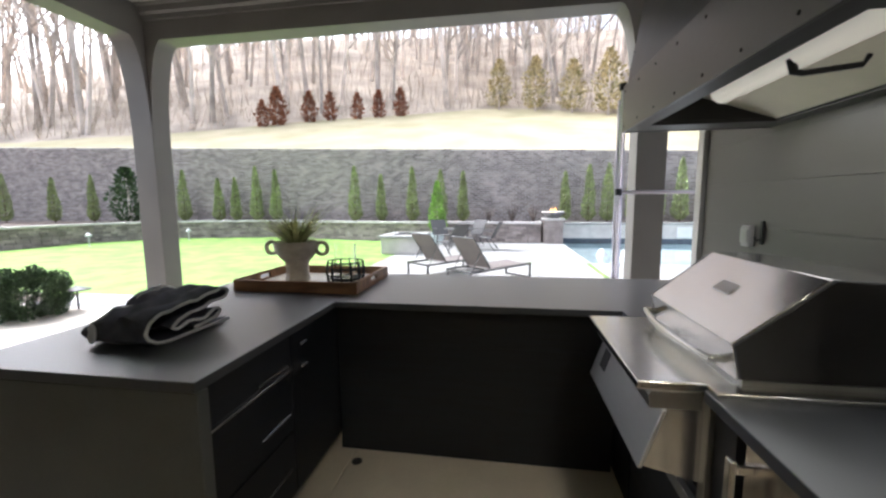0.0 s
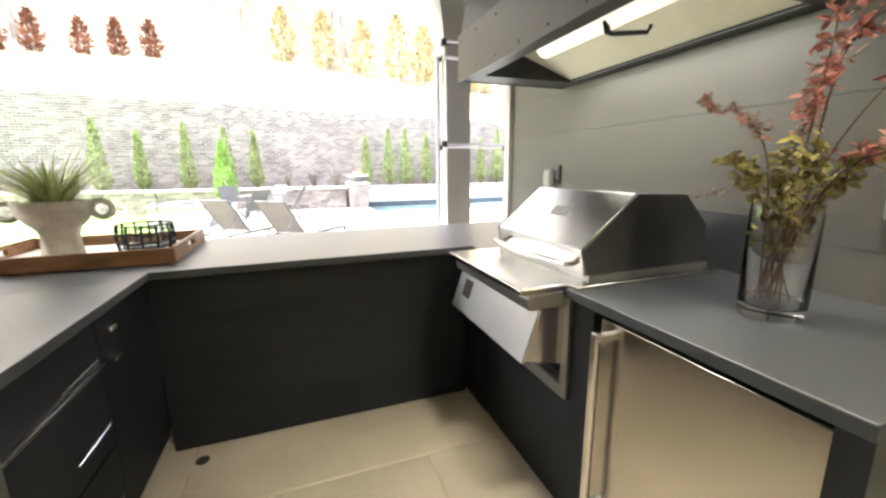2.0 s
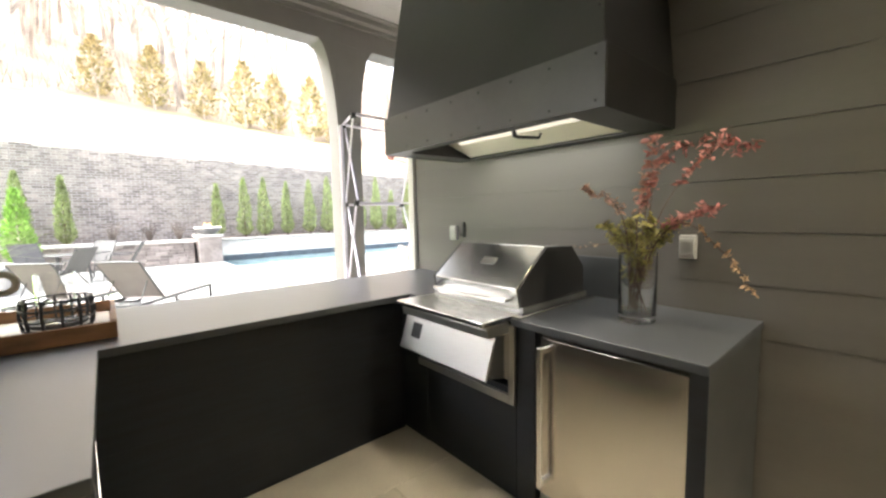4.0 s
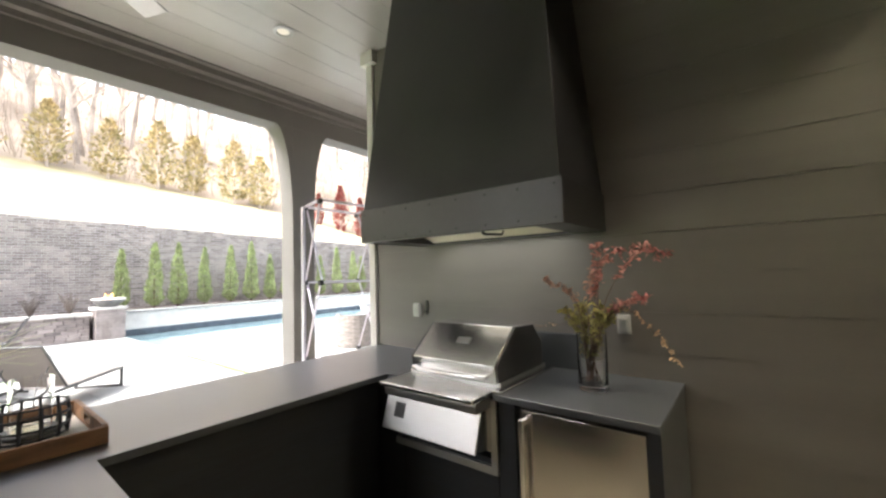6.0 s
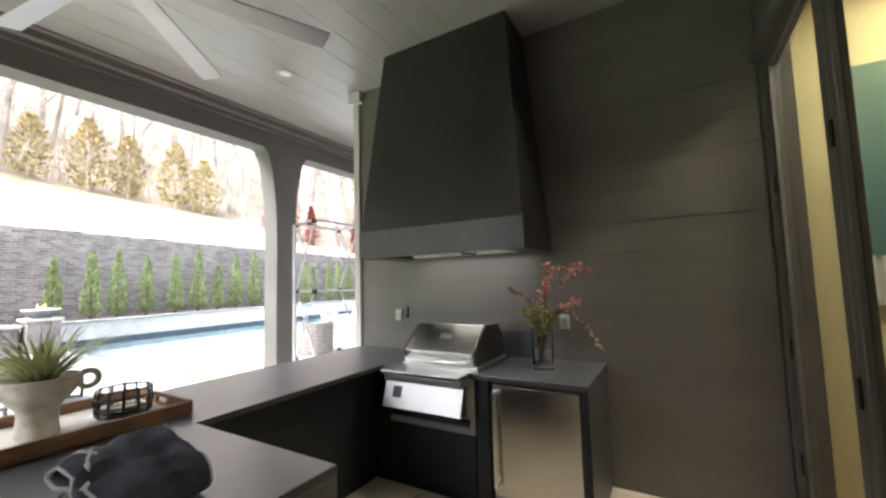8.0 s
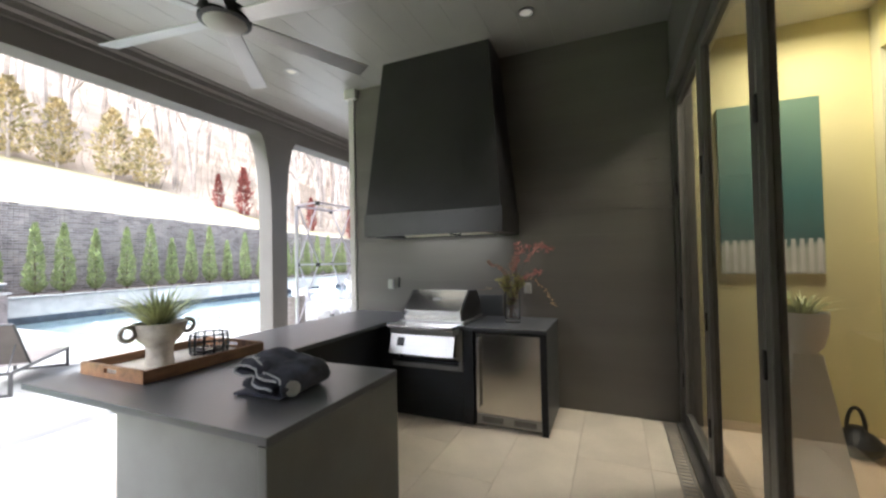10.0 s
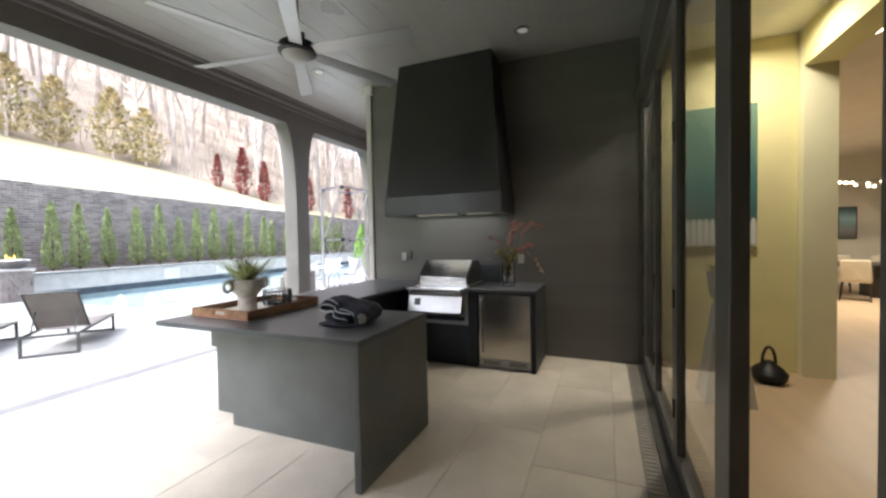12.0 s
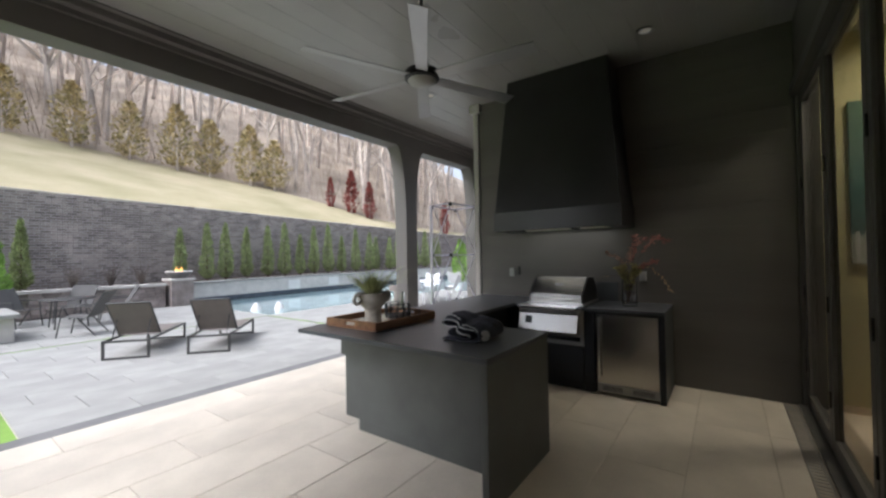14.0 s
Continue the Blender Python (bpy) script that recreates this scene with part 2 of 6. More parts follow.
M = dict(
    taupe=mat("taupe_paint", (0.12, 0.113, 0.102), 0.55, 0, 0.06, 1.5, 90, 0.12),
    siding=mat("siding_paint", (0.122, 0.114, 0.1), 0.5, 0, 0.07, 1.2, 120, 0.15, stretch=(1, 0.3, 3)),
    trim=mat("pale_trim_paint", (0.5, 0.49, 0.46), 0.45, 0, 0.04, 2, 80, 0.08),
    ceiling=mat("ceiling_paint", (0.28, 0.272, 0.256), 0.3, 0, 0.05, 1.2, 60, 0.06, rvar=0.06),
    stone=mat("beige_porcelain", (0.6, 0.54, 0.45), 0.5, 0, 0.06, 2.2, 45, 0.12, piece=0.04, rvar=0.05),
    joint=mat("grout", (0.5, 0.45, 0.37), 0.9, 0, 0.1, 8, 80, 0.2),
    deck=mat("pale_paver", (0.3, 0.295, 0.276), 0.75, 0, 0.08, 1.8, 50, 0.2, piece=0.06),
    edge=mat("dark_edge_stone", (0.17, 0.166, 0.163), 0.8, 0, 0.1, 3, 60, 0.2),
    counter=mat("charcoal_quartz", (0.05, 0.056, 0.066), 0.36, 0, 0.02, 2, 400, 0.0, rvar=0.0),
    counter_edge=mat("honed_stone_edge", (0.06, 0.066, 0.075), 0.55, 0, 0.05, 3, 200, 0.0),
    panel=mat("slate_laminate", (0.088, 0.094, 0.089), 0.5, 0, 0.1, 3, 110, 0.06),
    # copy of the slate laminate, darkened to offset the hall lamp's spill
    panel_shaded=mat("shaded_slate_laminate", (0.045, 0.047, 0.047), 0.5, 0, 0.1, 3, 110, 0.06),
    black=mat("black_oak_cabinet", (0.006, 0.0085, 0.0135), 0.6, 0, 0.25, 3, 60, 0.12, stretch=(1, 1, 12)),
    steel=mat("brushed_steel", (0.8, 0.8, 0.79), 0.24, 1, 0.04, 2, 140, 0.05, stretch=(1, 0.06, 1)),
    steel_satin=mat("satin_steel", (0.66, 0.66, 0.655), 0.46, 1, 0.04, 2, 140, 0.05, stretch=(1, 0.06, 1)),
    steel_lid=mat("brushed_lid_steel", (0.74, 0.74, 0.735), 0.22, 1, 0.05, 2, 140, 0.05, stretch=(1, 0.06, 1)),
    steel_door=mat("brushed_steel_door", (0.6, 0.57, 0.53), 0.2, 1, 0.04, 1.5, 160, 0.05, stretch=(1, 1, 0.04)),
    steel_dull=mat("dull_steel", (0.4, 0.4, 0.39), 0.42, 1, 0.06, 2, 70, 0.06),
    hood=mat("blackened_steel", (0.024, 0.0235, 0.023), 0.4, 0.2, 0.12, 1.6, 50, 0.05),
    hood_band=mat("grey_steel_band", (0.075, 0.075, 0.074), 0.36, 0.6, 0.06, 2, 60, 0.05),
    iron=mat("black_iron", (0.012, 0.012, 0.012), 0.45, 0.3, 0.2, 8, 80, 0.15),
    bronze=mat("bronze_frame", (0.11, 0.105, 0.095), 0.42, 0.15, 0.1, 3, 80, 0.05),
    wood=mat("tray_wood", (0.27, 0.14, 0.068), 0.5, 0, 0.2, 4, 70, 0.12, stretch=(1, 6, 6)),
    paper=mat("tray_liner", (0.66, 0.62, 0.55), 0.7, 0, 0.05, 6, 90, 0.1),
    clay=mat("whitewashed_clay", (0.6, 0.57, 0.5), 0.85, 0, 0.1, 9, 70, 0.35, tint=(0.38, 0.34, 0.28)),
    leaf=mat("grass_leaf", (0.46, 0.5, 0.23), 0.5, 0, 0.2, 6, 60, 0.05, island=0.35),
    cloth=mat("navy_towel", (0.06, 0.066, 0.092), 0.95, 0, 0.25, 12, 260, 0.8),
    hem=mat("pale_hem", (0.5, 0.52, 0.55), 0.9, 0, 0.1, 12, 200, 0.5),
    red_leaf=mat("autumn_leaf", (0.44, 0.2, 0.17), 0.6, 0, 0.25, 7, 60, 0.05, tint=(0.32, 0.08, 0.08), island=0.4),
    pink_leaf=mat("pink_leaf", (0.5, 0.3, 0.23), 0.6, 0, 0.2, 7, 60, 0.05, tint=(0.4, 0.16, 0.13), island=0.4),
    pale_leaf=mat("pale_leaf", (0.62, 0.45, 0.28), 0.6, 0, 0.2, 7, 60, 0.05, tint=(0.5, 0.26, 0.14), island=0.35),
    gold_leaf=mat("olive_leaf", (0.36, 0.31, 0.1), 0.6, 0, 0.25, 7, 60, 0.05, tint=(0.12, 0.13, 0.03), island=0.4),
    twig=mat("brown_twig", (0.1, 0.06, 0.04), 0.8, 0, 0.15, 8, 60, 0.2),
    white=mat("white_plastic", (0.7, 0.69, 0.66), 0.45, 0, 0.03, 4, 60, 0.03),
    # yellow wall, deepened with the tint of lamplight and door glass
    plaster=mat("lamp_toned_plaster", (0.74, 0.67, 0.35), 0.8, 0, 0.04, 1.2, 90, 0.1),
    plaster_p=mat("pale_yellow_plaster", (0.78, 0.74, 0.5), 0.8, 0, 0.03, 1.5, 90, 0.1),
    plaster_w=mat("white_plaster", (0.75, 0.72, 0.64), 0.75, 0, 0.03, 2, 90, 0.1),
    oak=mat("interior_floor", (0.58, 0.43, 0.27), 0.45, 0, 0.06, 1.5, 40, 0.08, stretch=(0.4, 3, 1)),
    cream=mat("cream_upholstery", (0.6, 0.53, 0.4), 0.85, 0, 0.06, 5, 120, 0.25),
    darkwood=mat("dark_table_wood", (0.03, 0.022, 0.018), 0.4, 0, 0.15, 3, 50, 0.08),
    turf=mat("green_turf", (0.2, 0.34, 0.06), 0.9, 0, 0.2, 1.5, 160, 0.8),
    joint_turf=mat("joint_turf", (0.16, 0.25, 0.05), 0.95, 0, 0.25, 3, 120, 0.8),
    dry=mat("dormant_lawn", (0.4, 0.345, 0.22), 0.95, 0, 0.12, 0.4, 12, 0.6, tint=(0.32, 0.29, 0.16)),
    # woodland litter lightened too, for the haze over the hill
    litter=mat("woodland_floor", (0.43, 0.36, 0.285), 0.95, 0, 0.2, 0.3, 6, 0.6),
    mulch=mat("mulch", (0.11, 0.08, 0.06), 0.95, 0, 0.25, 3, 50, 0.8),
    brick=mat("brown_block", (0.33, 0.288, 0.265), 0.85, 0, 0.12, 1.5, 40, 0.3, island=0.35),
    mortar=mat("pale_mortar", (0.6, 0.58, 0.56), 0.9, 0, 0.08, 3, 60, 0.3),
    gunmetal=mat("gunmetal", (0.06, 0.062, 0.066), 0.45, 0.5, 0.1, 6, 80, 0.05),
    dish=mat("slate_dish", (0.12, 0.125, 0.13), 0.6, 0, 0.1, 6, 80, 0.1),
    bowl=mat("grey_concrete", (0.16, 0.155, 0.15), 0.8, 0, 0.12, 4, 60, 0.2),
    dark_mortar=mat("dark_mortar", (0.14, 0.125, 0.115), 0.9, 0, 0.1, 5, 60, 0.2),
    stack=mat("stacked_stone", (0.29, 0.245, 0.225), 0.85, 0, 0.15, 3, 50, 0.3, island=0.35),
    cap=mat("limestone_cap", (0.55, 0.52, 0.48), 0.8, 0, 0.08, 3, 60, 0.2),
    # green washed out in the base colour to carry the outdoor glare
    thuja=mat("arborvitae", (0.3, 0.35, 0.15), 0.7, 0, 0.2, 4, 30, 0.1, island=0.35),
    lime=mat("lime_cypress", (0.26, 0.42, 0.09), 0.7, 0, 0.2, 4, 30, 0.1, island=0.3),
    holly=mat("yellowed_holly", (0.42, 0.33, 0.17), 0.7, 0, 0.2, 1, 10, 0.1, tint=(0.28, 0.26, 0.12), island=0.45),
    rust=mat("rust_juniper", (0.26, 0.1, 0.05), 0.75, 0, 0.2, 1, 10, 0.1, island=0.4),
    crimson=mat("crimson_shrub", (0.28, 0.075, 0.06), 0.75, 0, 0.2, 1, 10, 0.1, island=0.4),
    shrub=mat("boxwood", (0.05, 0.085, 0.03), 0.7, 0, 0.2, 5, 40, 0.1, island=0.4),
    # bark far paler than wood: the haze of the woods is in its colour
    bark=mat("haze_pale_bark", (0.6, 0.525, 0.455), 0.9, 0, 0.2, 1, 9, 0.3, island=0.3),
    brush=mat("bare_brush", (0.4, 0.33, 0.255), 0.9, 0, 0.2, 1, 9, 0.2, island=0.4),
    dormant=mat("dormant_stem", (0.2, 0.165, 0.14), 0.9, 0, 0.2, 3, 20, 0.2, island=0.3),
    dark_sling=mat("charcoal_sling", (0.1, 0.095, 0.09), 0.8, 0, 0.06, 5, 300, 0.3),
    outlet=mat("grey_white_plastic", (0.38, 0.375, 0.36), 0.5, 0, 0.04, 4, 60, 0.03),
    grey_cushion=mat("grey_cushion", (0.36, 0.34, 0.31), 0.85, 0, 0.08, 5, 120, 0.25),
    mesh=mat("taupe_sling", (0.155, 0.132, 0.118), 0.8, 0, 0.06, 5, 300, 0.3),
    frame_grey=mat("graphite_frame", (0.07, 0.068, 0.066), 0.45, 0.4, 0.08, 5, 80, 0.05),
    pole=mat("pale_aluminium", (0.6, 0.58, 0.66), 0.35, 0.8, 0.04, 5, 80, 0.03),
    plastic_dark=mat("dark_plastic", (0.03, 0.03, 0.032), 0.5, 0, 0.1, 6, 80, 0.05),
    wicker=mat("grey_wicker", (0.19, 0.165, 0.145), 0.8, 0, 0.2, 8, 120, 0.6, stretch=(1, 1, 4)),
    white_paint=mat("white_metal_paint", (0.6, 0.6, 0.6), 0.5, 0, 0.03, 5, 60, 0.05),
    waterline=mat("waterline_tile", (0.05, 0.065, 0.085), 0.35, 0, 0.2, 4, 40, 0.1),
    # tile paled so the water shows the sky's bright reflection
    pool_tile=mat("pool_tile", (0.68, 0.77, 0.78), 0.3, 0, 0.12, 3, 30, 0.1),
    # steel baffle given a matt cream base that holds the hood light
    filter=mat("lamplit_baffle", (0.8, 0.77, 0.62), 0.5, 0.0, 0.05, 3, 90, 0.05),
    water=glass("pool_water", (0.86, 0.96, 0.97), 0.03, 1.33),
    glass=glass("clear_glass"),
    pane=glass("door_glass", (0.97, 0.98, 0.96)),
    lamp=glow("warm_lamp", (1.0, 0.82, 0.5), 1.2),
    lamp_white=glow("lamp_lens", (0.62, 0.58, 0.5), 0.05),
    # no lamp: weak emission added so the tube and filter look lit
    tube=glow("hood_tube", (1.0, 0.92, 0.75), 0.07),
    flame=glow("flame", (1.0, 0.45, 0.1), 1.3),
    canvas=banded("sea_canvas", [(0.0, (0.55, 0.56, 0.5)), (0.22, (0.5, 0.52, 0.46)), (0.25, (0.05, 0.13, 0.13)), (0.5, (0.06, 0.17, 0.16)), (0.72, (0.1, 0.2, 0.16)), (1.0, (0.13, 0.22, 0.15))], 2),
    canvas2=banded("sky_canvas", [(0.0, (0.1, 0.1, 0.1)), (0.3, (0.3, 0.32, 0.33)), (0.7, (0.3, 0.5, 0.6)), (1.0, (0.1, 0.15, 0.2))], 2),
)
water_nodes = M["water"].node_tree
wb = water_nodes.nodes.new("ShaderNodeBump")
wnz = water_nodes.nodes.new("ShaderNodeTexNoise")
wnz.inputs["Scale"].default_value = 3.0
wb.inputs["Strength"].default_value, wb.inputs["Distance"].default_value = 0.25, 0.03
water_nodes.links.new(wnz.outputs[0], wb.inputs["Height"])
water_nodes.links.new(wb.outputs[0], water_nodes.nodes["Principled BSDF"].inputs["Normal"])

# ---- ground, pool deck and hill ----
TOP, CEIL = 0.92, 3.79
DECK = -0.05
FY = 4.86                                       # edge of the patio
PX0, PX1, PY0, PY1 = 2.3, 19.0, 10.3, 16.0      # pool


def wall_top(x):
    return 3.79 - 0.031 * max(-30, min(22, x))


BOUND = [(-60, 1), (-36, 1), (-28, 1.6), (-21.5, 3.4), (-16, 7), (-8, 11.6), (-1, 15), (4, 13.8), (9, 11), (12.4, 7.2), (16, 3.4), (20.4, 1.2), (26, 0.6), (60, 0.6)]


def lawn_depth(x):
    for (a, p), (b, q) in zip(BOUND, BOUND[1:]):
        if a <= x <= b:
            k = (x - a) / (b - a)
            return p + (q - p) * k
    return 0.6


def hill(x, y):
    s = y - 18
    d = lawn_depth(max(-60, min(60, x)))
    z = wall_top(x) - 0.05 + 0.35 * min(s, d) + 0.55 * max(0, min(s - d, 34)) + 0.12 * max(0, s - d - 30)
    return z + 0.25 * noise.noise(Vector((x * 0.12, y * 0.12, 3))) * min(1, s / 3)


g = Geo()
for x0, x1, y0, y1 in ((-400, PX0, -300, 18), (PX1, 400, -300, 18), (PX0, PX1, -300, PY0), (PX0, PX1, PY1, 18)):
    g.add([(x0, y0, -0.1), (x1, y0, -0.1), (x1, y1, -0.1), (x0, y1, -0.1)], [(0, 1, 2, 3)])
setting("ground", g, M["mulch"], "brown earth and mulch round the patio", "ground")
g = Geo().grid(60, 12, lambda u, w: (-60 + 120 * u, 18 + lawn_depth(-60 + 120 * u) * w, hill(-60 + 120 * u, 18 + lawn_depth(-60 + 120 * u) * w)))
setting("lawn_slope", g, M["dry"], "pale dormant grass slope above the retaining wall", "lawn", smooth=True)
g = Geo().grid(60, 30, lambda u, w: (-60 + 120 * u, 18 + lawn_depth(-60 + 120 * u) + 90 * w * w, hill(-60 + 120 * u, 18 + lawn_depth(-60 + 120 * u) + 90 * w * w)))
setting("woodland_floor", g, M["litter"], "leaf-strewn woodland floor rising up the hill", "ground", smooth=True)
g = Geo()
g.add([(-16.8, 5.8, -0.055), (-4.7, 5.8, -0.055), (-4.7, FY + 0.22, -0.055), (-3.06, FY + 0.22, -0.055), (-3.06, 15.3, -0.055), (-5, 15.6, -0.055), (-10.5, 17, -0.055), (-14.7, 16.2, -0.055), (-16.6, 13.8, -0.055)], [tuple(range(9))])
setting("lawn", g, M["turf"], "bright green clipped turf beside the pool deck", "lawn")

# brick retaining wall, raised bed and its seat wall
g = Geo()
for i in range(46):
    a, b = -46 + i * 2, -44 + i * 2
    g.hexa([(a, 18.03, -0.1), (b, 18.03, -0.1), (b, 18.4, -0.1), (a, 18.4, -0.1)], [(a, 18.03, wall_top(a)), (b, 18.03, wall_top(b)), (b, 18.4, wall_top(b)), (a, 18.4, wall_top(a))])
retain = setting("retaining_wall", g, M["mortar"], "tall brown block retaining wall with pale joints", "wall")
g = Geo()
rnd = random.Random(4)
BW, BH = 0.26, 0.088
for r in range(48):
    z = 0.5 + r * BH
    for c in range(-120, 110):
        x = c * BW + (BW / 2 if r % 2 else 0)
        if z + BH > wall_top(x) - 0.02 or x < -31 or x > 28:
            continue
        d = 18.03 - 0.025 - rnd.random() * 0.012
        g.add([(x + 0.022, d, z + 0.018), (x + BW, d, z + 0.018), (x + BW, d, z + BH), (x + 0.022, d, z + BH), (x + 0.022, 18.03, z + 0.018), (x + BW, 18.03, z + 0.018), (x + BW, 18.03, z + BH), (x + 0.022, 18.03, z + BH)],
              [(0, 1, 2, 3), (3, 2, 6, 7), (0, 3, 7, 4), (1, 5, 6, 2)])
bricks = part("brickwork", g, M["brick"], retain)
bricks["kind"] = "stuff"

SEAT = [(1.5, 15.35), (-4.5, 15.75), (-10.5, 17.1), (-14.7, 16.3), (-16.7, 14.0), (-17.2, 10.5), (-18, 4.5)]
g = Geo().prism([(x, y + 0.1) for x, y in SEAT] + [(-45, 4.5), (-45, 18.03), (1.9, 18.03)], "z", -0.1, 0.62)
setting("planting_bed", g, M["mulch"], "mulched raised planting bed below the block wall", "ground")
g = Geo().box(1.9, 24, PY1 + 0.3, 18.03, -0.1, 0.64)
setting("pool_bed", g, M["mulch"], "mulched raised bed behind the pool", "ground")
g, caps = Geo(), Geo()
for (ax, ay), (bx, by) in zip(SEAT, SEAT[1:]):
    d = Vector((bx - ax, by - ay, 0))
    length = d.length
    d.normalize()
    nrm = Vector((-d.y, d.x, 0))
    if nrm.y > 0:
        nrm = -nrm
    a = Vector((ax, ay, 0))
    rows, z = 8, -0.1
    for r in range(rows):
        s = -rnd.random() * 0.3
        while s < length:
            w = rnd.uniform(0.2, 0.42)
            s0, s1 = max(0, s), min(length, s + w - 0.015)
            o = nrm * (0.15 + rnd.random() * 0.02)
            if s1 > s0 + 0.02:
                p, q = a + d * s0, a + d * s1
                g.hexa([(*(p + o).xy, z), (*(q + o).xy, z), (*(q - nrm * 0.1).xy, z), (*(p - nrm * 0.1).xy, z)],
                       [(*(p + o).xy, z + 0.084), (*(q + o).xy, z + 0.084), (*(q - nrm * 0.1).xy, z + 0.084), (*(p - nrm * 0.1).xy, z + 0.084)])
            s += w
        z += 0.09375
    p, q, o = a - d * 0.04, a + d * (length + 0.04), nrm * 0.22
    caps.hexa([(*(p + o).xy, z), (*(q + o).xy, z), (*(q - nrm * 0.15).xy, z), (*(p - nrm * 0.15).xy, z)],
              [(*(p + o).xy, z + 0.08), (*(q + o).xy, z + 0.08), (*(q - nrm * 0.15).xy, z + 0.08), (*(p - nrm * 0.15).xy, z + 0.08)])
seat = setting("seat_wall", g, M["stack"], "low stacked-stone seat wall edging the turf", "wall")
part("cap", caps, M["cap"], seat, "pale stone cap")

# pool
g = Geo()
g.box(PX0 - 0.2, PX1 + 0.2, PY0 - 0.2, PY1 + 0.2, -1.7, -1.5)
g.box(PX0 - 0.2, PX0, PY0 - 0.2, PY1 + 0.2, -1.5, -0.11)
g.box(PX1, PX1 + 0.2, PY0 - 0.2, PY1 + 0.2, -1.5, -0.11)
g.box(PX0, PX1, PY0 - 0.2, PY0, -1.5, -0.11)
g.box(PX0, PX1, PY1, PY1 + 0.2, -1.5, -0.11)
pool = setting("pool", g, M["pool_tile"], "rectangular swimming pool with turquoise water", "pool")
g = Geo().add([(PX0, PY0, -0.14), (PX1, PY0, -0.14), (PX1, PY1, -0.14), (PX0, PY1, -0.14)], [(0, 1, 2, 3)])
part("water", g, M["water"], pool, "clear turquoise water")
for n, (x, y) in enumerate(((3.0, 12.3), (3.55, 11.9))):
    part("water_jet", Geo().lathe([(0.16, 0), (0.13, 0.09), (0.06, 0.2), (0.0, 0.24)], (x, y, -0.14), 12), M["white"], pool, "frothing white water jet", smooth=True)
g = Geo().box(PX0 - 0.2, 22, PY1, PY1 + 0.3, -0.3, 0.6)
back = setting("pool_wall", g, M["cap"], "raised pale stone wall behind the pool", "wall")
part("coping", Geo().box(PX0 - 0.25, 22, PY1 - 0.05, PY1 + 0.36, 0.6, 0.67), M["deck"], back, "pale coping", bevel=0.01)
part("waterline", Geo().box(PX0, PX1, PY1 - 0.012, PY1, -0.2, 0.07), M["waterline"], back, "dark waterline tiles")
for i in range(4):
    x = 6.5 + 2.2 * i
    part("spillway", Geo().box(x, x + 0.6, PY1 - 0.02, PY1, 0.1, 0.5), M["white"], back, "sheet of falling water")


# ---- patio floor, house and porch frame ----
FX0, FX1, FY0, FY1 = -7.0, 4.2, -0.45, FY
setting("floor", Geo().box(FX0, FX1, FY0 - 0.25, FY1, -0.1, -0.006), M["joint"], "beige porcelain plank patio floor", "floor")
setting("pool_deck", Geo().box(-3.055, PX0, FY1 + 0.22, 15.3, -0.12, DECK - 0.012).box(PX0, 14, FY1 + 0.22, PY0, -0.12, DECK - 0.012).box(FX0, -4.7, FY1 + 0.22, 5.8, -0.12, DECK - 0.012),
        M["joint"], "pale paver deck round the pool", "pavement")
setting("floor_edge", Geo().box(FX0, FX1 + 3, FY1 + 0.002, FY1 + 0.22, -0.12, -0.006), M["edge"], "dark stone strip between patio and deck", "trim")

# drain along the doors
dr = setting("floor_drain", Geo().box(-6, 1.44, -0.45, -0.37, -0.05, -0.03), M["plastic_dark"], "slotted linear drain before the doors", "drain")
for i in range(110):
    x = 1.42 - i * 0.05
    part("slat", Geo().box(x - 0.02, x, -0.445, -0.375, -0.03, -0.002), M["steel_dull"], dr)
part("rim", Geo().box(-6, 1.44, -0.372, -0.362, -0.03, 0.001).box(-6, 1.44, -0.458, -0.448, -0.03, 0.001), M["steel_dull"], dr)
sp = setting("spot_drain", Geo().lathe([(0.03, 0), (0.03, 0.003), (0.022, 0.004)], (-0.64, 2.18, 0.0), 18), M["plastic_dark"], "small round black floor drain", "drain")

# grill wall: core with lapped boards
WX = 1.48
core = setting("wall_east", Geo().box(WX + 0.012, WX + 0.24, -0.62, 3.12, -0.05, CEIL), M["taupe"], "dark taupe board-clad wall behind the grill", "wall")
for i in range(17):
    z0 = max(0.0, -0.1 + 0.235 * i)
    z1 = min(CEIL, -0.1 + 0.235 * (i + 1)) - 0.0007
    part("board", Geo().prism([(WX, z0), (WX + 0.012, z0), (WX + 0.012, z1), (WX + 0.002, z1)], "y", -0.5, 3.08), M["siding"], core)
tr = setting("corner_trim", Geo().box(WX - 0.03, WX + 0.27, 3.08, 3.16, 0, 3.66), M["trim"], "pale painted corner board at the wall end", "trim", bevel=0.004)
part("corner_cap", Geo().box(WX - 0.07, WX + 0.31, 3.03, 3.2, 3.66, CEIL), M["trim"], tr, bevel=0.006)

setting("ceiling", Geo().box(-4.5, 4.2, -0.75, 4.9, CEIL, CEIL + 0.2), M["ceiling"], "off-white painted board ceiling of the porch", "ceiling")
g = Geo()
for i in range(19):
    y = -0.6 + i * 0.28
    if y < 4.55:
        g.box(-4.3, 4.1, y, y + 0.277, CEIL - 0.006, CEIL)
setting("ceiling_boards", g, M["ceiling"], "painted tongue-and-groove ceiling boards", "ceiling")

